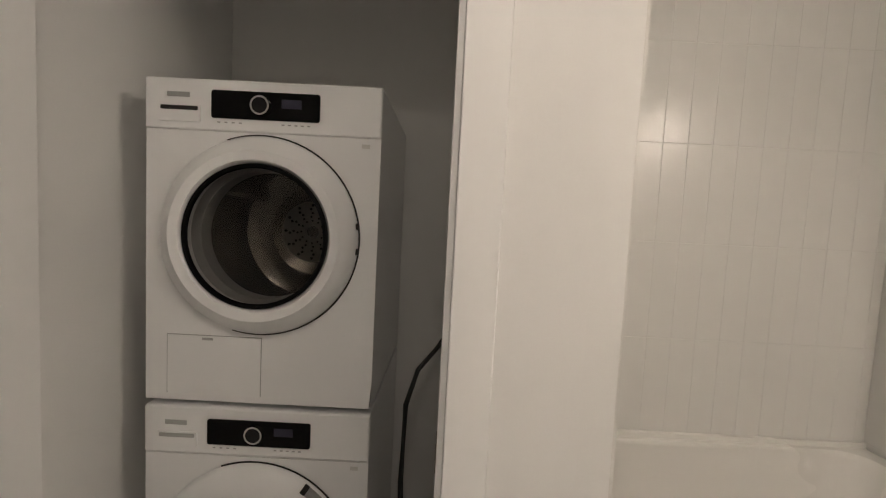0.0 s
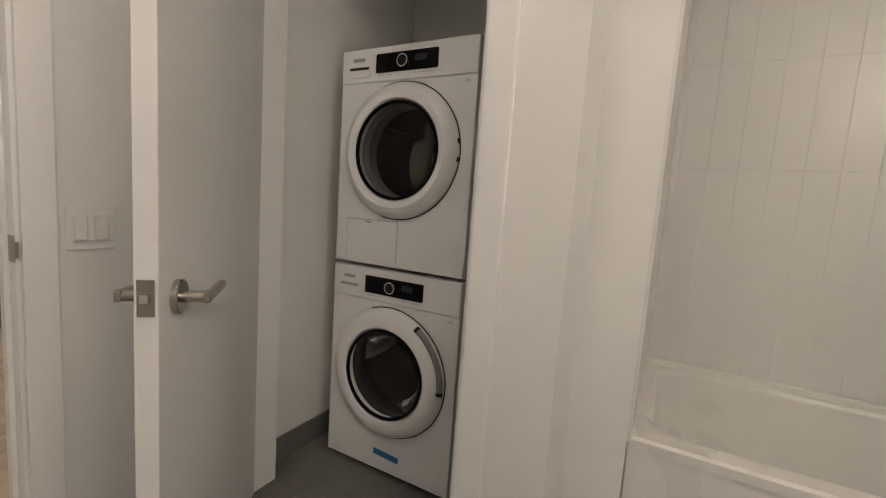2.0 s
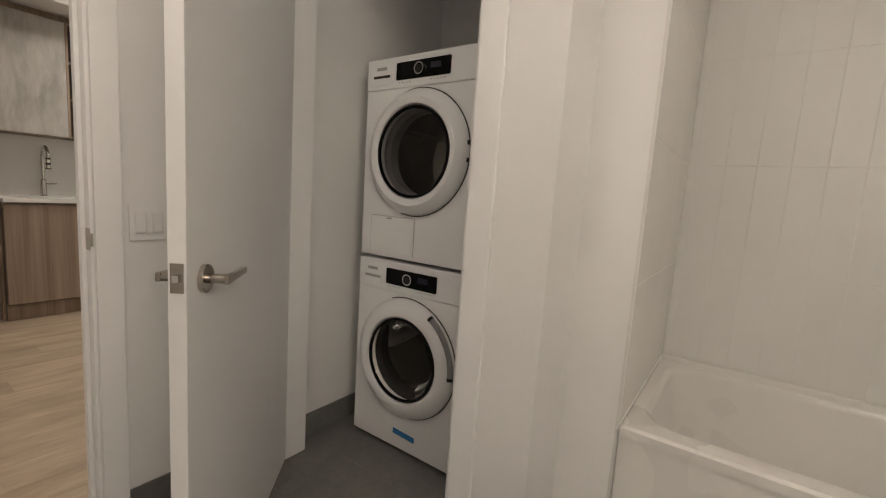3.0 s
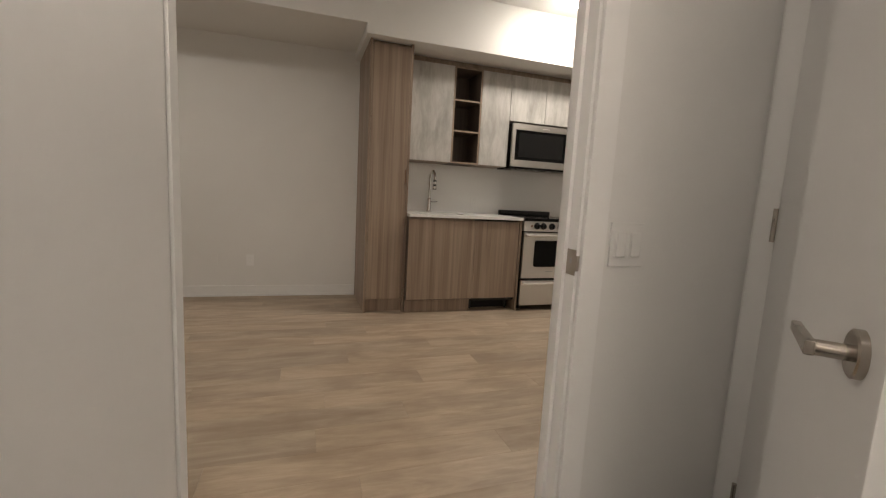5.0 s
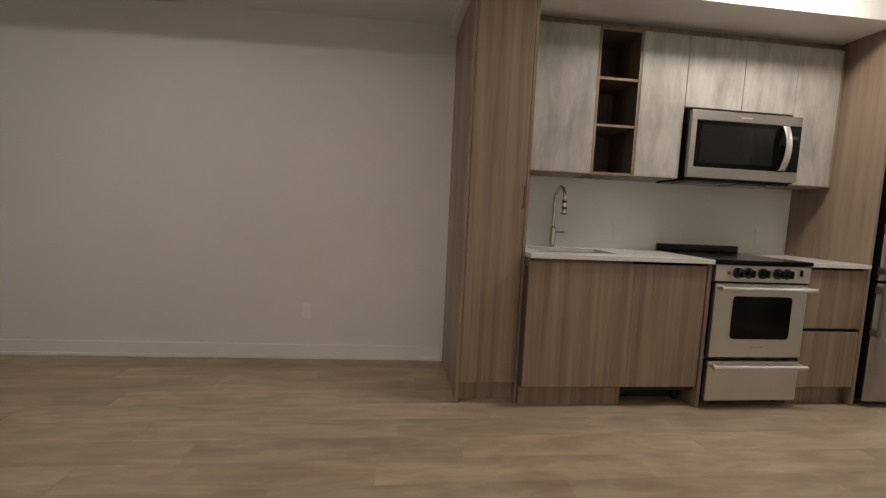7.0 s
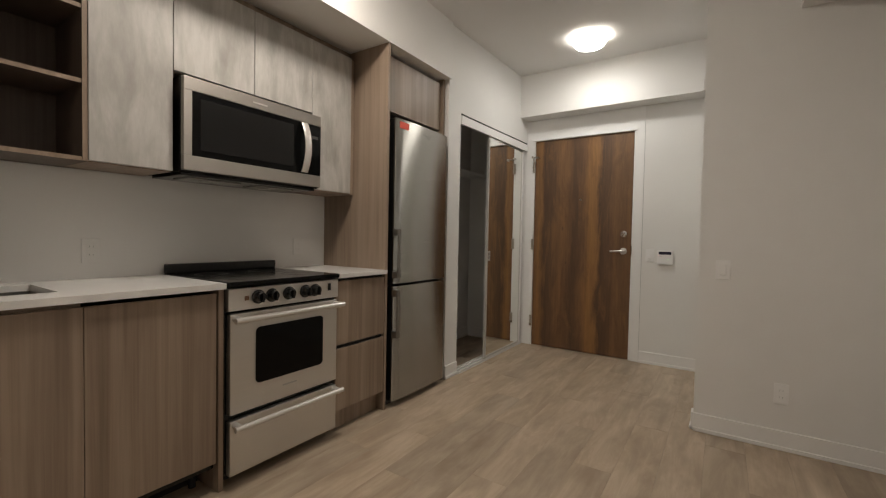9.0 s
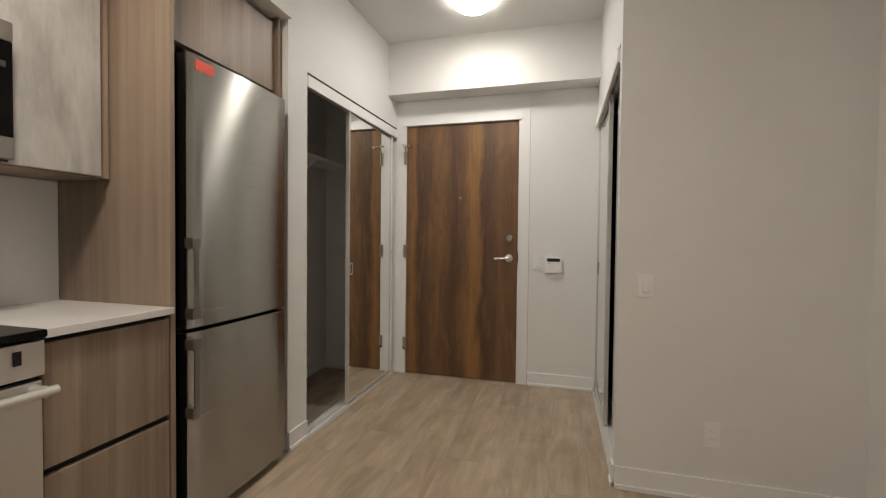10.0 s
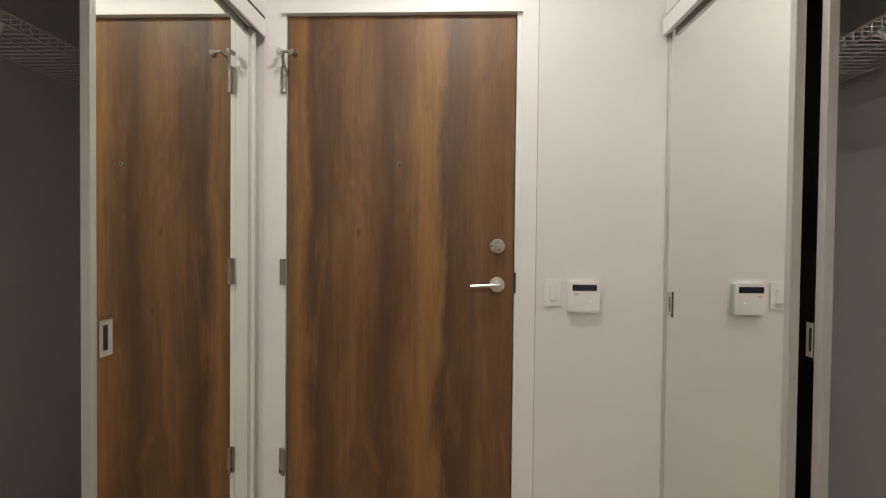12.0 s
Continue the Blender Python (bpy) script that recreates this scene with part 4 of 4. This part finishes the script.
plate("wall_outlet", (KB + 0.008, -3.53, 1.03), (1, 0), 0.070, 0.110, "white outlet on the backsplash", 1, "outlet", SPLASH)
plate("wall_outlet", (KB + 0.008, -2.43, 1.04), (1, 0), 0.070, 0.110, "white outlet on the backsplash beside the fridge panel", 1, "outlet", SPLASH)

t = thing("thermostat", (1.238, 0.0, 0.975), "white wall control panel with a dark display", "thermostat")
part("housing", rounded(shape(), "y", 1.175, 1.301, 0.912, 1.038, -0.024, 0.0, 0.008), PLATE, t)
part("display", box(shape(), 1.190, 1.288, -0.0255, -0.0242, 1.000, 1.025), LCD, t, "dark display")
part("door_flap", box(shape(), 1.180, 1.296, -0.0255, -0.0242, 0.920, 0.992, 0.0006), PLATE, t)
part("indicator", box(shape(), 1.187, 1.191, -0.0262, -0.0256, 0.988, 0.992), LEDR, t, "small red light")
part("indicator", box(shape(), 1.262, 1.266, -0.0266, -0.0256, 0.958, 0.962), LEDG, t, "small green light")
part("caption", box(shape(), 1.196, 1.214, -0.0260, -0.0256, 0.984, 0.988), GREYP, t)


# ---------------------------------------------------------------- bathroom doors
def lever_set(parent, x, z, y, out, toward):
    """A rose with a flat angled lever on one face of a leaf built about its hinge."""
    r = part("rose", lathe(shape(), (x, y, z), "y", [(0, 0), (0.031, 0), (0.031, -out * 0.009), (0.028, -out * 0.011), (0, -out * 0.011)], 28), NICKEL, parent, "round nickel rose", local=True)
    h = part("handle", rod(shape(), (x, y + out * 0.01, z), (x, y + out * 0.052, z), 0.0105, 16), NICKEL, parent, "satin nickel lever", local=True)
    bm = box(shape(), *sorted((x - toward * 0.011, x + toward * 0.118)), *sorted((y + out * 0.045, y + out * 0.057)), z - 0.010, z + 0.010, 0.0025)
    for v in bm.verts:
        u = (v.co.x - x) / (toward * 0.118)
        if u > 0.3:
            v.co.y -= out * 0.010 * (u - 0.3)
            v.co.z = z + (v.co.z - z) * (1 - 0.25 * u)
    part("lever", bm, NICKEL, h, local=True)


def leaf_door(name, pivot, angle, length, label, thick_sign, z1=2.105):
    """A flush leaf along its own +x from the hinge; thickness to thick_sign in y."""
    d = thing(name, (*pivot, 0), label, "door", "", "structure")
    y0, y1 = sorted((0, thick_sign * 0.036))
    lf = part("leaf", box(shape(), 0.004, length, y0, y1, 0.010, z1, 0.0025), DOORW, d, "white painted flush leaf", local=True)
    xk = length - 0.073
    lever_set(d, xk, 0.917, y0, -1, -1)
    lever_set(d, xk, 0.917, y1, 1, -1)
    part("latch_plate", box(shape(), length - 0.0005, length + 0.0012, (y0 + y1) / 2 - 0.0128, (y0 + y1) / 2 + 0.0128, 0.900, 0.960), NICKEL, d, local=True)
    part("latch_bolt", box(shape(), length, length + 0.010, (y0 + y1) / 2 - 0.006, (y0 + y1) / 2 + 0.006, 0.922, 0.938, 0.002), CHROME, d, local=True)
    for z in (0.25, 1.05, 1.88):
        part("hinge", rod(shape(), (0.0, y0 - 0.004, z - 0.045), (0.0, y0 - 0.004, z + 0.045), 0.007, 12), NICKEL, d, local=True)
    d.rotation_euler = (0, 0, radians(angle))
    return d


leaf_door("door_2", (2.690, -4.022), -48.4, 0.811, "white flush laundry door with satin lever, standing open", 1)
leaf_door("door_3", (2.585, -5.462), -6.5, 0.815, "white flush bathroom door, standing open against the wall", -1)
t = thing("strike_plate", (3.508, -3.97, 0.93), "nickel strike plate on the laundry door jamb", "strike plate")
part("plate", box(shape(), 3.5065, 3.508, -3.990, -3.962, 0.898, 0.962), NICKEL, t)
part("hole", box(shape(), 3.5058, 3.5064, -3.980, -3.970, 0.918, 0.942), DARK, t)
t = thing("strike_plate", (2.592, -4.585, 0.945), "nickel strike plate on the bathroom door jamb", "strike plate")
part("plate", box(shape(), 2.576, 2.612, -4.5868, -4.5852, 0.902, 0.966), NICKEL, t)
part("lip", box(shape(), 2.612, 2.618, -4.5868, -4.580, 0.914, 0.952), NICKEL, t)
part("hole", box(shape(), 2.589, 2.597, -4.5875, -4.5869, 0.930, 0.944), GREYP, t)

# ---------------------------------------------------------------- washer and dryer
def machine(name, z0, z1, cz, ro, ri, label, dryer):
    x0, x1, yf = 2.744, 3.334, -3.650
    cx = 3.036
    t = thing(name, ((x0 + x1) / 2, -3.34, z0), label, name)
    bm = shape()
    bz = z0 + (0.012 if dryer else 0.018)
    box(bm, x0, x1, yf + 0.001, -3.05, bz, z1, 0.005)
    bmesh.ops.delete(bm, geom=[f for f in bm.faces if f.normal.y < -0.9], context="FACES")
    part("body", bm, ENAMEL, t, "white enamel casing")
    # front in four pieces around the round opening, with the control strip above
    bm = shape()
    n, r = 64, ri + 0.035
    za, zb = bz + 0.002, z1 - 0.130
    ring, outer = [], []
    for k in range(n):
        a = 2 * math.pi * k / n
        ca, sa = math.cos(a), math.sin(a)
        ring.append((cx + r * ca, cz + r * sa))
        s = min(((x1 - 0.001 - cx) if ca > 0 else (cx - x0 - 0.001)) / max(abs(ca), 1e-6), ((zb - cz) if sa > 0 else (cz - za)) / max(abs(sa), 1e-6))
        outer.append((cx + s * ca, cz + s * sa))
    va, vb, vc = ([bm.verts.new((x, y, z)) for x, z in pts] for pts, y in ((ring, yf), (outer, yf), (ring, yf + 0.06)))
    for k in range(n):
        j = (k + 1) % n
        bm.faces.new((va[k], va[j], vb[j], vb[k]))
        bm.faces.new((va[j], va[k], vc[k], vc[j]))
    for cx_, cz_ in ((x0 + 0.001, za), (x1 - 0.001, za), (x1 - 0.001, zb), (x0 + 0.001, zb)):
        near = sorted(range(n), key=lambda k: (outer[k][0] - cx_) ** 2 + (outer[k][1] - cz_) ** 2)[:2]
        bm.faces.new((vb[near[0]], vb[near[1]], bm.verts.new((cx_, yf, cz_))))
    part("front_panel", bm, ENAMEL, t)
    part("seam", box(shape(), x0 + 0.001, x1 - 0.001, yf + 0.0008, yf + 0.011, zb, zb + 0.004), ENAMEL, t)
    part("control_strip", box(shape(), x0, x1, yf - 0.005, yf + 0.011, zb + 0.003, z1 - 0.001, 0.006, 3), ENAMEL, t)
    py = yf - 0.005
    pz = z1 - 0.062 if dryer else z1 - 0.063
    c = part("control_panel", rounded(shape(), "y", 2.911, 3.180, pz - 0.034, pz + 0.034, py - 0.003, py, 0.006), GLASSK, t, "black control panel")
    part("dial_ring", lathe(shape(), (3.034, py - 0.003, pz), "y", [(0.019, 0), (0.019, 0.010), (0.0235, 0.010), (0.0245, 0.0), (0.019, 0)], 36), CHROME, c, "silver ring")
    part("dial", lathe(shape(), (3.034, py - 0.003, pz), "y", [(0, 0.010), (0.017, 0.010), (0.019, 0.008), (0.019, 0)], 32), BLACK, c)
    part("display", box(shape(), 3.085, 3.135, py - 0.0036, py - 0.0031, pz - 0.004, pz + 0.018), LCD, c)
    for u in [3.085 + 0.016 * k for k in range(5)] + [2.925 + 0.018 * k for k in range(4)]:
        part("key_mark", box(shape(), u, u + 0.007, py - 0.0006, py, pz - 0.045, pz - 0.042), GREYP, t)
    part("logo", box(shape(), 2.800, 2.856, py - 0.001, py, pz + 0.014, pz + 0.026), GREYP, t, "small grey maker's mark")
    # detergent or tank drawer
    dr = part("drawer", rounded(shape(), "y", 2.778, 2.884, pz - 0.046, pz - 0.004, py - 0.0035, py, 0.004), ENAMEL, t)
    part("drawer_grip", rounded(shape(), "y", 2.786, 2.878, pz - 0.018, pz - 0.008, py - 0.0045, py - 0.003, 0.002), DARK if dryer else GREYP, dr)
    # round door
    yd = yf - 0.001
    door = part("door", lathe(shape(), (cx, yd, cz), "y", [(ri - 0.004, 0.0), (ri, 0.028), (ri + 0.008, 0.040), (ri + 0.030, 0.043), (ro - 0.030, 0.036), (ro - 0.008, 0.022), (ro, 0.006), (ro, 0.0)], 72), ENAMEL, t, "white round door ring")
    part("rim", lathe(shape(), (cx, yd, cz), "y", [(ri - 0.012, 0.028), (ri - 0.010, 0.036), (ri - 0.001, 0.037), (ri + 0.0005, 0.030), (ri - 0.003, 0.0)], 72), GLASSK, door, "dark glossy rim")
    arc = [radians(-105 + 215 * k / 48) for k in range(49)]
    part("seal", tube(shape(), [(cx + (ro + 0.002) * math.cos(a), yd - 0.001, cz + (ro + 0.002) * math.sin(a)) for a in arc], 0.0022, 8), DARK, door)
    if dryer:
        part("glass", lathe(shape(), (cx, yd, cz), "y", [(ri - 0.012, 0.028), (ri - 0.05, 0.020), (ri * 0.4, 0.014), (0, 0.012)], 48), GLASS, door, "dark glass").visible_shadow = False
    else:
        part("glass", lathe(shape(), (cx, yd, cz), "y", [(ri - 0.012, 0.030), (ri - 0.03, 0.005), (ri - 0.05, -0.05), (ri * 0.55, -0.07), (0, -0.075)], 48), GLASSW, door, "deep bowl of dark glass").visible_shadow = False
    part("gasket", lathe(shape(), (cx, yf + 0.03, cz), "y", [(ri + 0.034, 0.0), (ri + 0.01, 0.01), (ri - 0.012, 0.0), (ri - 0.012, -0.05), (ri + 0.02, -0.06)], 48), RUBBER if not dryer else GREYP, t)
    dm = part("drum", lathe(shape(), (cx, yf + 0.09, cz), "y", [(ri + 0.03, 0.0), (ri + 0.055, -0.01), (ri + 0.055, -0.36), (ri - 0.02, -0.40), (0.05, -0.385), (0, -0.38)], 56), DRUM, t, "steel drum")
    for k in range(3):
        a = 2 * math.pi * k / 3 + (0.45 if dryer else 1.15)
        u = Vector((math.cos(a), 0, math.sin(a)))
        p = Vector((cx, 0, cz)) + u * (ri + 0.035)
        part("paddle", tube(shape(), [(p.x, yf + 0.11 + 0.33 * q / 4, p.z) for q in range(5)], 0.028, 10, 0.8), DRUM if dryer else GREYP, dm)
    if dryer:
        part("vent_plate", lathe(shape(), (cx, yf + 0.09, cz), "y", [(0.105, -0.372), (0.110, -0.366), (0.028, -0.362), (0.022, -0.372)], 40), HANDLE, dm, "pressed steel vent plate")
        bm = shape()
        for k in range(12):
            a = 2 * math.pi * k / 12
            for q in range(5):
                rr, w = 0.040 + 0.014 * q, 0.0035 + 0.0004 * q
                x, z = cx + rr * math.cos(a + 0.08 * (q % 2)), cz + rr * math.sin(a + 0.08 * (q % 2))
                rod(bm, (x, yf + 0.4500, z), (x, yf + 0.4535, z), w, 8)
        tagged(part("vent_holes", bm, DARK, dm), "", "", "", "stuff")
        for z in (1.262, 1.325):
            xx = cx + math.sqrt(max(0, (ro + 0.001) ** 2 - (z - cz) ** 2))
            part("hinge", box(shape(), xx - 0.010, xx + 0.002, yd - 0.012, yd, z - 0.008, z + 0.008, 0.001), DARK, door)
        fl = part("service_flap", box(shape(), 2.802, 3.043, yf - 0.0022, yf, 0.872, 1.024, 0.001), ENAMEL, t)
        part("flap_gap", boxes_gap(2.800, 3.0455, 0.870, 1.0265, yf - 0.0008, 0.0022), GREYP, fl)
        part("flap_latch", box(shape(), 2.893, 2.920, yf - 0.004, yf - 0.002, 1.014, 1.020), GREYP, fl)
    else:
        bm = shape()
        pts = []
        for k in range(11):
            a = radians(56 - 58 * k / 10)
            pts.append((cx + (ro - 0.009) * math.cos(a), yd - 0.024, cz + (ro - 0.009) * math.sin(a)))
        grip = part("door_grip", tube(bm, pts, 0.013, 10, 0.9), GRIPM, door, "grey recessed door grip")
        for p, q in ((pts[0], pts[1]), (pts[-1], pts[-2])):
            p, q = Vector(p), Vector(q)
            part("grip_end", tube(shape(), [p + (p - q) * 0.25, p, p + (q - p) * 0.25], 0.0138, 10, 0.9), DARK, grip)
        for x in (x0 + 0.05, x1 - 0.05):
            for y in (-3.58, -3.12):
                part("foot", rod(shape(), (x, y, 0), (x, y, 0.02), 0.018), RUBBER, t)
    part("badge", box(shape(), 3.286, 3.306, yf - 0.001, yf, zb - 0.022, zb - 0.012), TRACKM, t)
    return t


def boxes_gap(x0, x1, z0, z1, y, w):
    bm = shape()
    box(bm, x0, x0 + w, y, y + 0.0006, z0, z1)
    box(bm, x1 - w, x1, y, y + 0.0006, z0, z1)
    box(bm, x0 + w, x1 - w, y, y + 0.0006, z1 - w, z1)
    return bm


machine("washer", 0.0, 0.836, 0.434, 0.258, 0.178, "white front-loading washing machine on the tiled floor", False)
machine("dryer", 0.838, 1.673, 1.288, 0.250, 0.180, "white tumble dryer stacked on the washing machine", True)
t = thing("tape_strip", (3.05, -3.651, 0.09), "strip of blue painter's tape on the washer", "tape")
bm = box(shape(), -0.06, 0.06, -0.0008, 0.0008, -0.012, 0.012)
part("tape", bm, BLUE, t, local=True)
t.rotation_euler = (0, radians(3), 0)
t = thing("power_cord", (3.44, -3.3, 0.6), "black power cord hanging behind the dryer", "cable")
part("cable", tube(shape(), [(3.60, -3.02, 1.00), (3.56, -3.05, 0.95), (3.50, -3.10, 0.86), (3.43, -3.2, 0.80), (3.40, -3.32, 0.72), (3.40, -3.4, 0.5), (3.41, -3.42, 0.25), (3.44, -3.4, 0.03)], 0.009, 10), RUBBER, t)

# ---------------------------------------------------------------- bathtub
t = thing("bathtub", (4.62, -3.38, 0), "white acrylic alcove bathtub with a flat apron", "bathtub")
TX0, TX1, TY0, TY1, TZ = 3.9135, 5.2705, -3.735, -3.032, 0.51
part("apron", box(shape(), TX0, TX1, TY0 + 0.006, TY0 + 0.04, 0.0, TZ - 0.03, 0.004), TUBM, t)


def ring_pts(x0, x1, y0, y1, r, z, seg=6):
    out = []
    for cx, cy, s in ((x1 - r, y1 - r, 0), (x0 + r, y1 - r, 1), (x0 + r, y0 + r, 2), (x1 - r, y0 + r, 3)):
        for k in range(seg + 1):
            a = math.pi / 2 * (s + k / seg)
            out.append((cx + r * math.cos(a), cy + r * math.sin(a), z))
    return out


bm = shape()
rings = [ring_pts(TX0, TX1, TY0, TY1, 0.004, TZ - 0.035), ring_pts(TX0, TX1, TY0, TY1, 0.006, TZ - 0.008), ring_pts(TX0 + 0.006, TX1 - 0.006, TY0 + 0.008, TY1 - 0.006, 0.01, TZ),
         ring_pts(TX0 + 0.040, TX1 - 0.06, TY0 + 0.070, TY1 - 0.030, 0.10, TZ - 0.002), ring_pts(TX0 + 0.055, TX1 - 0.075, TY0 + 0.085, TY1 - 0.042, 0.11, TZ - 0.018),
         ring_pts(TX0 + 0.11, TX1 - 0.20, TY0 + 0.13, TY1 - 0.09, 0.11, 0.20), ring_pts(TX0 + 0.17, TX1 - 0.28, TY0 + 0.18, TY1 - 0.15, 0.12, 0.135)]
vr = [[bm.verts.new(p) for p in r] for r in rings]
for a, b in zip(vr, vr[1:]):
    for k in range(len(a)):
        j = (k + 1) % len(a)
        bm.faces.new((a[k], a[j], b[j], b[k]))
bm.faces.new(vr[-1])
part("basin", bm, TUBM, t)
part("flange", box(shape(), TX0, TX1, TY1 - 0.012, TY1 + 0.006, TZ - 0.004, TZ + 0.022, 0.005, 3), TUBM, t)
t = thing("shower_rod", (4.6, -3.76, 2.01), "chrome shower curtain rod across the tub", "curtain rod")
part("rod", rod(shape(), (3.915, -3.755, 2.01), (5.272, -3.755, 2.01), 0.0127, 18), CHROME, t)
for x in (3.9135, 5.270):
    part("flange", rod(shape(), (x - 0.002, -3.755, 2.01), (x + 0.004, -3.755, 2.01), 0.028, 20), CHROME, t)

# tile bases in the bathroom
boxes("baseboard", [(BI, BI + 0.009, -4.506, -4.013, 0, 0.105), (2.626, 2.635, -3.90, -3.0, 0, 0.105), (2.635, 3.66, -3.009, -3.0, 0, 0.105), (3.60, 3.756, CW - 0.009, CW, 0, 0.105), (3.756, 3.765, CW - 0.009, -3.78, 0, 0.105), (3.765, 3.912, -3.789, -3.78, 0, 0.105)],
      TILEG, None, "grey porcelain tile base", 0.001, "structure", "baseboard")

# ---------------------------------------------------------------- floors, tile by tile and plank by plank
floor = boxes("floor", [(WX - 0.25, BO, END, 0.06, -0.06, -0.0035)], JOINT, None, "pale oak-look plank floor", 0, "structure", "floor")
floor_b = boxes("floor_bathroom", [(BO, 5.45, -5.7, -2.95, -0.06, -0.002)], GROUTG, None, "grey porcelain tile floor", 0, "structure", "floor")


def piece(name, sx, sy, sz, ch, material):
    """A chamfered block, sx by sy by sz, its top face at z 0, centred in x and y."""
    me = bpy.data.meshes.new(name)
    a, b = sx / 2, sy / 2
    v = [(-a, -b, -sz), (a, -b, -sz), (a, b, -sz), (-a, b, -sz), (-a, -b, -ch), (a, -b, -ch), (a, b, -ch), (-a, b, -ch), (-a + ch, -b + ch, 0), (a - ch, -b + ch, 0), (a - ch, b - ch, 0), (-a + ch, b - ch, 0)]
    f = [(8, 9, 10, 11)] + [(k, (k + 1) % 4, (k + 1) % 4 + 4, k + 4) for k in range(4)] + [(k + 4, (k + 1) % 4 + 4, (k + 1) % 4 + 8, k + 8) for k in range(4)]
    me.from_pydata(v, [], f)
    me.materials.append(material)
    return me


shared = {}


def lay(name, parent, sx, sy, at, material, sz=0.006, ch=0.0008, turn=None):
    key = (name, round(sx, 3), round(sy, 3))
    if key not in shared:
        shared[key] = piece(name, sx, sy, sz, ch, material)
    ob = new(name, shared[key])
    ob.parent = parent
    ob.matrix_basis = Matrix.Translation(at) @ (turn or Matrix.Identity(4))
    return ob


rng = random.Random(7)
PW, PL = 0.182, 1.22
col = 0
x = WX - 0.202
while x < BO - 0.01:
    x1 = min(x + PW, BO)
    y = END - [0.0, 0.43, 0.81, 0.22, 0.62, 1.02, 0.33][col % 7] - rng.uniform(0, 0.08)
    while y < 0.05:
        y0, y1 = max(y, END), min(y + PL, 0.05)
        if y1 - y0 > 0.03:
            lay("plank", floor, x1 - x - 0.0006, y1 - y0 - 0.0008, ((x + x1) / 2, (y0 + y1) / 2, 0.0), PLANK, 0.0035, 0.0007)
        y += PL
    x, col = x1, col + 1
ty = -5.62
row = 0
while ty < -3.0:
    tx = BO + 0.012 - (0.30 if row % 2 else 0.0)
    while tx < 5.42:
        a0, a1, b0, b1 = max(tx, BO + 0.012), min(tx + 0.60, 5.42), ty, min(ty + 0.30, -3.0)
        if a1 - a0 > 0.03:
            lay("tile", floor_b, a1 - a0 - 0.003, b1 - b0 - 0.003, ((a0 + a1) / 2, (b0 + b1) / 2, 0.0), TILEG, 0.004, 0.0008)
        tx += 0.60
    ty, row = ty + 0.30, row + 1
boxes("threshold", [(BO - 0.004, BO + 0.010, -5.467, -4.585, -0.002, 0.003)], NICKEL, None, "thin metal strip between wood and tile", 0.001, "structure", "threshold")

# wall tiles round the tub
surround = boxes("tile_bed", [(3.9125, 5.2715, -3.0300, -3.0225, 0.530, 2.47), (3.9122, 3.9200, -3.78, -3.0300, 0.515, 2.47), (5.2640, 5.2718, -3.78, -3.0300, 0.515, 2.47)], GROUTW, None,
                 "white stacked wall tile round the tub", 0, "structure", "wall tile")
TW, TH = 0.098, 0.388
stand_y = pose(0, 0, 0, 90, 0, 0)
stand_e = pose(0, 0, 0, 90, 0, 90)
stand_w = pose(0, 0, 0, 90, 0, -90)
for r in range(6):
    z0, z1 = 0.535 + r * TH, min(0.535 + (r + 1) * TH, 2.47)
    if z1 - z0 < 0.05:
        continue
    x = 4.143 - 3 * TW
    while x < 5.262:
        a0, a1 = max(x, 3.921), min(x + TW, 5.264)
        if a1 - a0 > 0.012:
            lay("tile", surround, a1 - a0 - 0.0018, z1 - z0 - 0.0018, ((a0 + a1) / 2, -3.0315, (z0 + z1) / 2), TILEW, 0.009, 0.0012, stand_y @ pose(0, 0, 0, rng.uniform(-0.12, 0.12), rng.uniform(-0.15, 0.15), 0))
        x += TW
    for xs, turn in ((3.9215, stand_e), (5.2625, stand_w)):
        y = -3.0335
        while y > -3.775:
            b0 = max(y - (TW if xs > 5 else 0.75), -3.778)
            if y - b0 > 0.012:
                lay("tile", surround, y - b0 - 0.0012, z1 - z0 - 0.0012, (xs, (y + b0) / 2, (z0 + z1) / 2), TILEW, 0.0085, 0.0012, turn)
            y = b0 - 1e-4 if xs < 5 else y - TW
